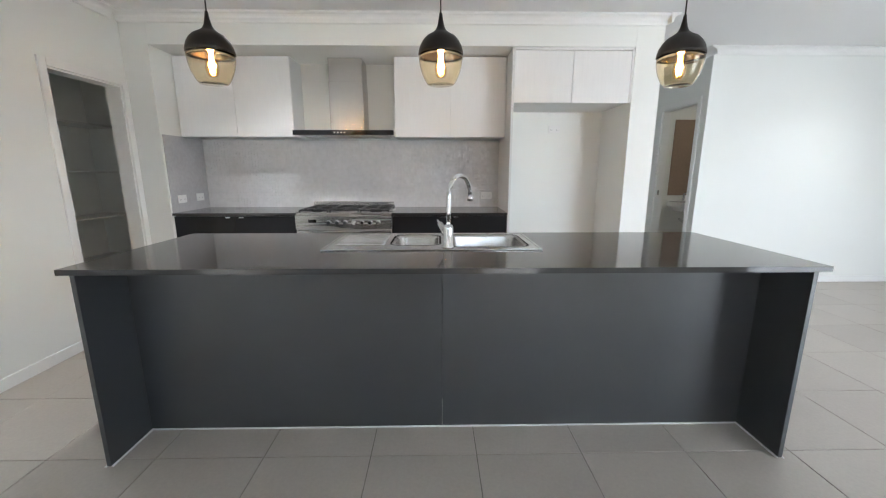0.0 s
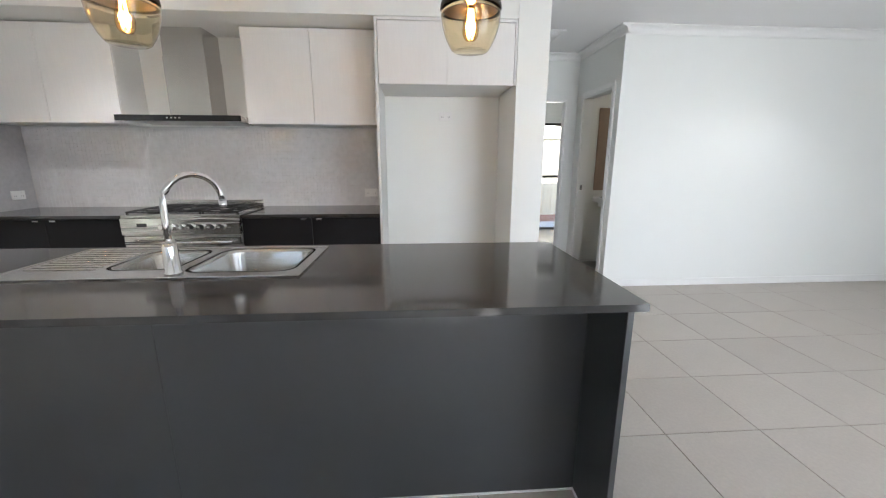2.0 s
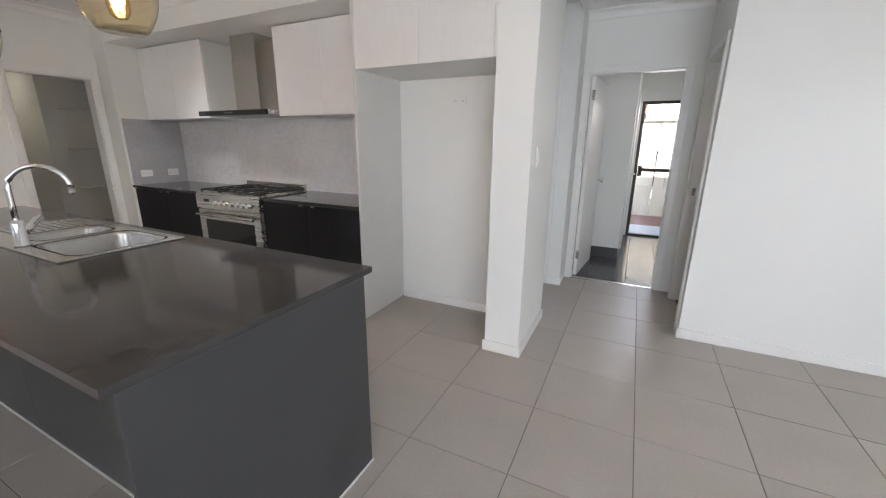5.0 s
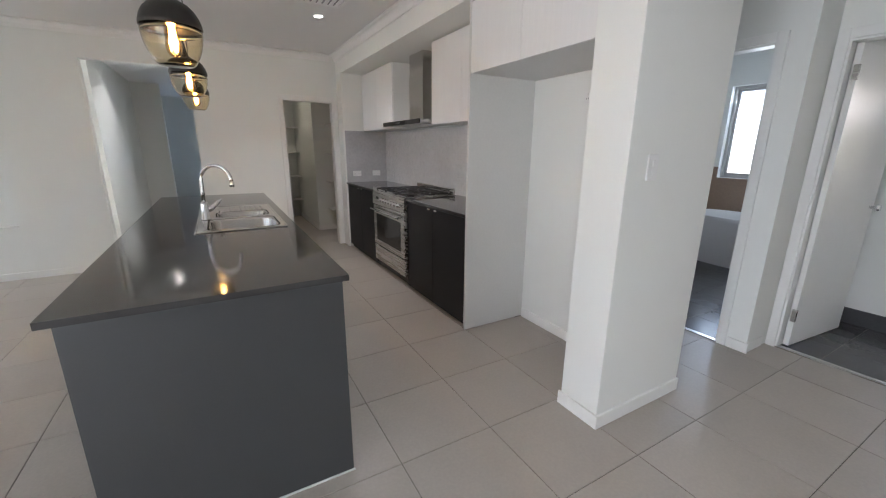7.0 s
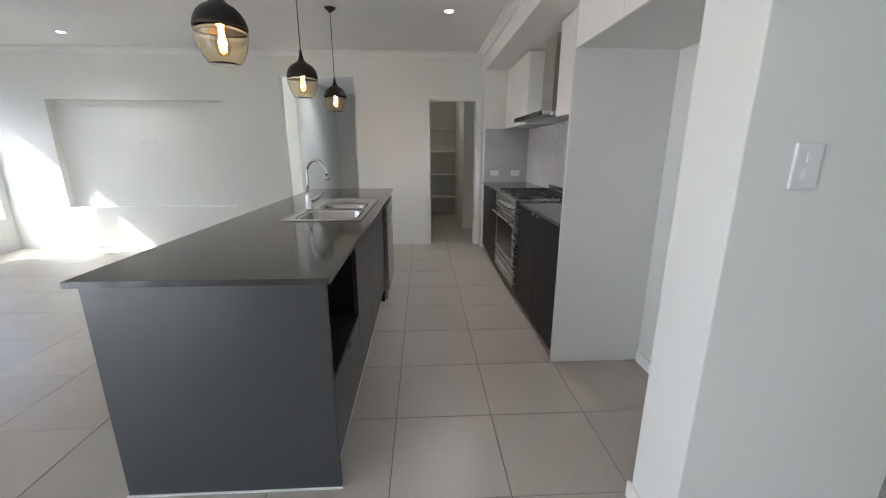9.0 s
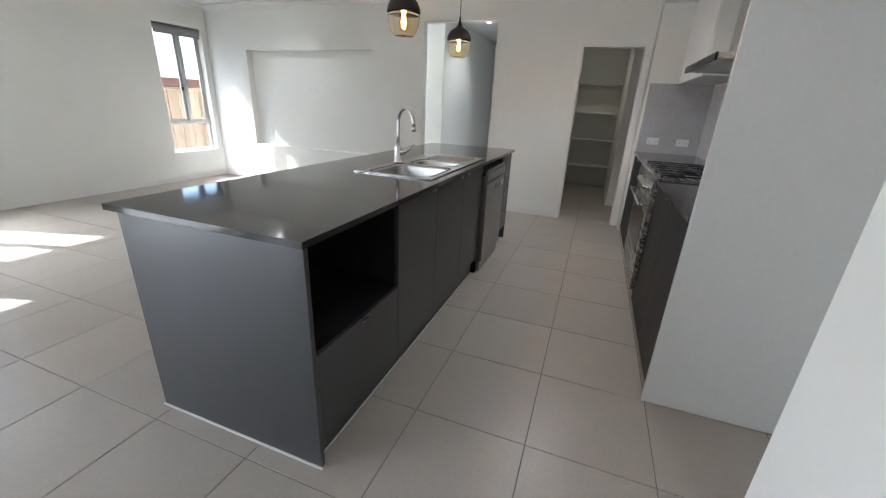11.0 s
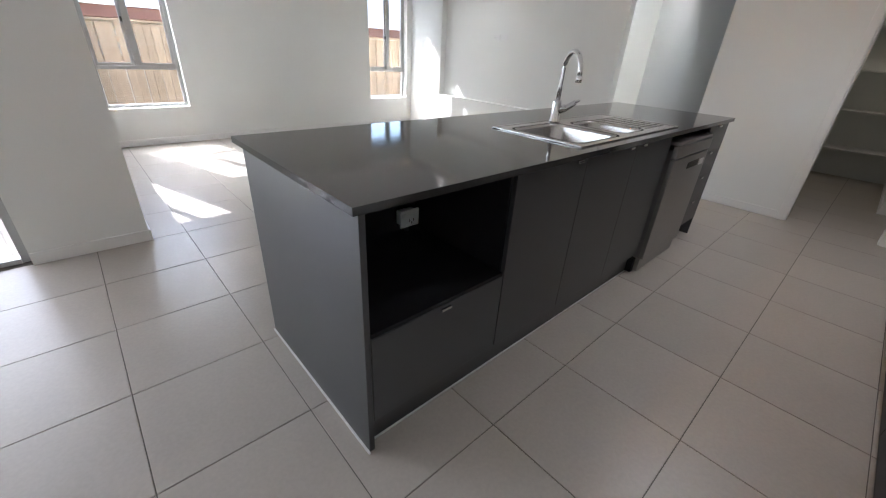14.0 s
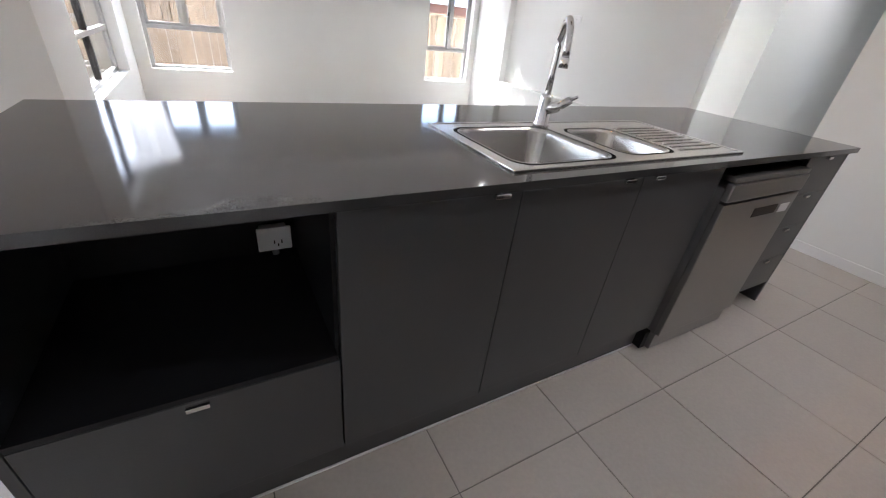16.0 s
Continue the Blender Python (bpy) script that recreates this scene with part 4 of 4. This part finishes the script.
# ---- pantry shelves ----
for z in (0.38, 0.83, 1.28, 1.74):
    tagged(mesh_ob("pantry_shelf", box(-5.3, -4.95, 2.65, 3.46, z - 0.016, z, bevel=0.001), PANEL), "empty white melamine pantry shelf on the back wall", "shelf", "pantry shelves")
    tagged(mesh_ob("pantry_shelf", box(-3.62, -3.28, 3.62, 4.45, z - 0.016, z, bevel=0.001), PANEL), "empty white melamine pantry shelf in the alcove", "shelf", "pantry shelves")

# small wall studs left on the living room wall
for x, z in ((-0.1, 2.28), (-0.45, 2.26)):
    tagged(mesh_ob("wall_hook", tube([(x, -2.76, z), (x, -2.745, z)], 0.007, 10), GREYP), "small grey wall fixing on the living room wall", "wall hook")

# ---- bathroom, laundry and powder room ----
tub = thing("bathtub", "white freestanding bathtub under the bathroom window", "bathtub", (1.0, 7.52, 0))
tb = W()
rings = []
for sx, sy, z in ((0.62, 0.26, 0.0), (0.66, 0.29, 0.02), (0.72, 0.33, 0.55), (0.74, 0.345, 0.60), (0.735, 0.34, 0.61), (0.70, 0.31, 0.605), (0.66, 0.28, 0.5), (0.58, 0.22, 0.18), (0.45, 0.15, 0.14)):
    ring = []
    for k in range(40):
        a = 2 * math.pi * k / 40
        c, s_ = math.cos(a), math.sin(a)
        ring.append(tb.verts.new((sx * math.copysign(abs(c) ** 0.6, c), sy * math.copysign(abs(s_) ** 0.6, s_), z)))
    rings.append(ring)
for a, b in zip(rings, rings[1:]):
    for k in range(40):
        tb.faces.new((a[k], a[(k + 1) % 40], b[(k + 1) % 40], b[k])).smooth = True
tb.faces.new(rings[-1])
part("shell", tb, ACRYL, tub)
spt = thing("bath_spout", "chrome wall spout above the bathtub", "tap", (1.25, 7.918, 0.82))
part("flange", tube([(0, 0, 0), (0, -0.012, 0)], 0.03, 20), CHROME, spt)
part("spout", tube([(0, -0.01, 0), (0, -0.15, 0), (0, -0.17, -0.02)], 0.013), CHROME, spt)
structure("cupboard_skirting", box(2.02, 2.50, 6.438, 6.45, 0.0, 0.13), DTILE, "dark grey skirting tile", "skirting")
ld = thing("cupboard_door", "closed flush white laundry cupboard door with lever handle", "door")
part("door_leaf", box(2.50, 2.522, 6.95, 7.70, 0.01, 2.0, bevel=0.002), TRIM, ld)
part("lever_handle", tube([(2.522, 7.02, 1.01), (2.565, 7.02, 1.01), (2.57, 7.04, 1.01), (2.57, 7.14, 1.012)], 0.009), CHROME, ld, "satin chrome lever")
structure("powder_tiles", box(3.30, 3.75, 5.418, 5.43, 0.95, 1.95), BROWN, "beige brown tiled strip above the basin", "wall tiles")
bs = thing("wash_basin", "small white wall basin with chrome trap", "basin", (3.5, 5.418, 0))
part("bowl", bx(bx(W(), -0.2, 0.2, -0.32, 0, 0.80, 0.87, bevel=0.015), -0.14, 0.14, -0.26, -0.02, 0.74, 0.80, bevel=0.02), ACRYL, bs)
part("trap", tube([(0, -0.15, 0.74), (0, -0.15, 0.62), (0, -0.12, 0.58), (0, -0.06, 0.6), (0, 0, 0.62)], 0.018), CHROME, bs, "chrome bottle trap")
part("tap", tube([(0, -0.04, 0.87), (0, -0.04, 0.97), (0, -0.07, 0.99), (0, -0.14, 0.98)], 0.012), CHROME, bs)

# ---- outdoors ----
structure("ground", box(-400, 400, -400, 400, -0.30, -0.16), GRASS, "grass ground round the house", "ground")
pv = W()
bx(pv, 2.1, 9.0, -3.2, 0.03, -0.159, -0.03)
bx(pv, -9.0, 2.1, -3.9, -2.9, -0.159, -0.1)
bx(pv, 0.5, 6.0, 8.05, 9.3, -0.159, -0.06)
structure("paving", pv, CONC, "pale concrete paving outside the doors", "paving")
structure("garden_bed", box(-2, 8, 9.3, 10.6, -0.159, -0.08), MULCH, "reddish mulch garden bed by the fence", "garden bed")


def fence(name, label, x0, x1, y, z1, m, face):
    """A paling fence: posts, rails and single upright boards."""
    ob = thing(name, label, "fence", (0, 0, -0.16))
    n = int((x1 - x0) / 0.105)
    protos = []
    for k in range(4):
        me = bpy.data.meshes.new("paling")
        b = box(-0.05, 0.05, -0.009, 0.009, 0, z1 + 0.16 - k * 0.006, bevel=0.002)
        b.to_mesh(me)
        b.free()
        me.materials.append(m)
        protos.append(me)
    r = random.Random(3)
    for i in range(n):
        p = new("paling", protos[r.randrange(4)])
        p.parent = ob
        p.location = (x0 + i * 0.105, y + (i % 2) * 0.012 * face, r.uniform(-0.004, 0.0))
        p.rotation_euler = (0, r.uniform(-0.008, 0.008), 0)
    for z in (0.35, 1.0, z1 - 0.1):
        part("rail", box(x0, x1, y - face * 0.06, y - face * 0.03, z, z + 0.075), m, ob)
    for i in range(int((x1 - x0) / 2.4) + 1):
        part("post", box(x0 + i * 2.4, x0 + i * 2.4 + 0.1, y - face * 0.16, y - face * 0.062, 0, z1 + 0.1), m, ob)
    part("capping", box(x0, x1, y - 0.06, y + 0.05, z1 + 0.162, z1 + 0.19), m, ob)
    return ob


fence("timber_fence", "weathered brown timber paling fence behind the house", -8.0, 7.0, -4.35, 1.34, FENCEM, 1)
fence("cream_fence", "sunlit cream paling fence beyond the laundry", -3.0, 9.0, 10.7, 1.86, CREAMF, -1)


def house(label, x0, x1, y0, y1, wz, s):
    """A neighbouring house: walls, gutter, pitched roof, windows; s is the side that is seen."""
    ob = thing("neighbour_house", label, "house", (0, 0, -0.16))
    part("wall", box(x0, x1, y0, y1, 0, wz), BRICKW, ob)
    part("gutter", box(x0 - 0.5, x1 + 0.5, y0 - 0.5, y1 + 0.5, wz, wz + 0.2, bevel=0.02), TERRA, ob, "terracotta gutter and fascia")
    r = W()
    h = (y1 - y0 + 1.0) / 2 * 0.42
    ym = (y0 + y1) / 2
    v = [r.verts.new(p) for p in ((x0 - 0.55, y0 - 0.55, wz + 0.2), (x1 + 0.55, y0 - 0.55, wz + 0.2), (x1 + 0.55, y1 + 0.55, wz + 0.2), (x0 - 0.55, y1 + 0.55, wz + 0.2), (x0 + 2.5, ym, wz + 0.2 + h), (x1 - 2.5, ym, wz + 0.2 + h))]
    for q in ((0, 1, 5, 4), (1, 2, 5), (2, 3, 4, 5), (3, 0, 4), (3, 2, 1, 0)):
        r.faces.new([v[i] for i in q])
    part("roof", r, ROOFM, ob, "pale metal hip roof")
    y = y1 if s > 0 else y0
    for x in (x0 + 2.0, (x0 + x1) / 2, x1 - 2.5):
        w = part("window", box(x, x + 1.2, y - 0.03, y + 0.03, 0.5, 1.4), BGLASS, ob)
        part("window_frame", bx(bx(W(), x - 0.05, x + 1.25, y - 0.04, y + 0.04, 0.45, 0.5), x - 0.05, x + 1.25, y - 0.04, y + 0.04, 1.4, 1.45), ALU, w)
    return ob


house("neighbouring rendered house with terracotta gutter and pale roof", -9.0, 7.0, -14.0, -7.4, 1.58, 1)
house("pale neighbouring house beyond the laundry fence", -3.0, 9.0, 13.0, 20.0, 2.3, -1)

# ---- floors, with single tiles ----
structure("floor", box(-9.2, 7.2, -3.0, 8.2, -0.159, -0.0035), GROUT, "dark grout bed under grey floor tiles", "floor")
floor = bpy.data.objects["floor"]
PT, X0, Y0 = 0.4915, 0.7685, 2.622


def tile_mesh(name, m, wx, wy):
    me = bpy.data.meshes.new(name)
    b = W()
    r = bmesh.ops.create_cube(b, size=1.0, matrix=Matrix.Diagonal((wx, wy, 0.006, 1)))
    es = [e for e in b.edges if all(v.co.z > 0 for v in e.verts)]
    bmesh.ops.bevel(b, geom=es, offset=0.0012, segments=1, affect="EDGES")
    b.to_mesh(me)
    b.free()
    me.materials.append(m)
    return me


tile = tile_mesh("floor_tile", TILE, PT - 0.0038, PT - 0.0038)
far = W()
for i in range(-21, 14):
    for j in range(-12, 7):
        cx, cy = X0 + (i + 0.5) * PT, Y0 + (j + 0.5) * PT
        if cy > 4.3 and cx < 0.7 and cx > -2.3:
            continue
        if cy > 5.4 or cx > 7.1 or (cy < 0 and cx > 2.1) or (cx < -2.7 and cy < 0.5):
            continue
        if -2.75 < cx < 4.0 and not (-0.9 < cx < 1.2 and 3.9 < cy):
            o = new("floor_tile", tile)
            o.parent = floor
            o.location = (cx, cy, -0.003)
        else:
            bx(far, cx - PT / 2 + 0.0019, cx + PT / 2 - 0.0019, cy - PT / 2 + 0.0019, cy + PT / 2 - 0.0019, -0.006, 0.0)
tagged(part("distant_floor_tiles", far, TILE, floor), kind="stuff")
dt = tile_mesh("wet_area_tile", DTILE, 0.296, 0.296)
structure("floor_wet", box(-0.0, 1.92, 5.16, 7.93, -0.0034, 0.0015), GROUT, "dark grout bed of the bathroom floor", "floor")
structure("floor_laundry", box(2.02, 4.0, 5.45, 7.95, -0.0034, 0.0015), GROUT, "dark grout bed of the laundry floor", "floor")
structure("floor_powder", box(3.06, 4.6, 4.5, 5.43, -0.0034, 0.0015), DTILE, "dark tiled powder room floor", "floor")
for nm, x0, x1, y0, y1 in (("floor_wet", 0.15, 1.92, 5.32, 7.9), ("floor_laundry", 2.17, 4.0, 5.62, 7.9)):
    x = x0
    while x < x1:
        y = y0
        while y < y1:
            o = new("wet_area_tile", dt)
            o.parent = bpy.data.objects[nm]
            o.location = (x, y, 0.0012)
            y += 0.3
        x += 0.3
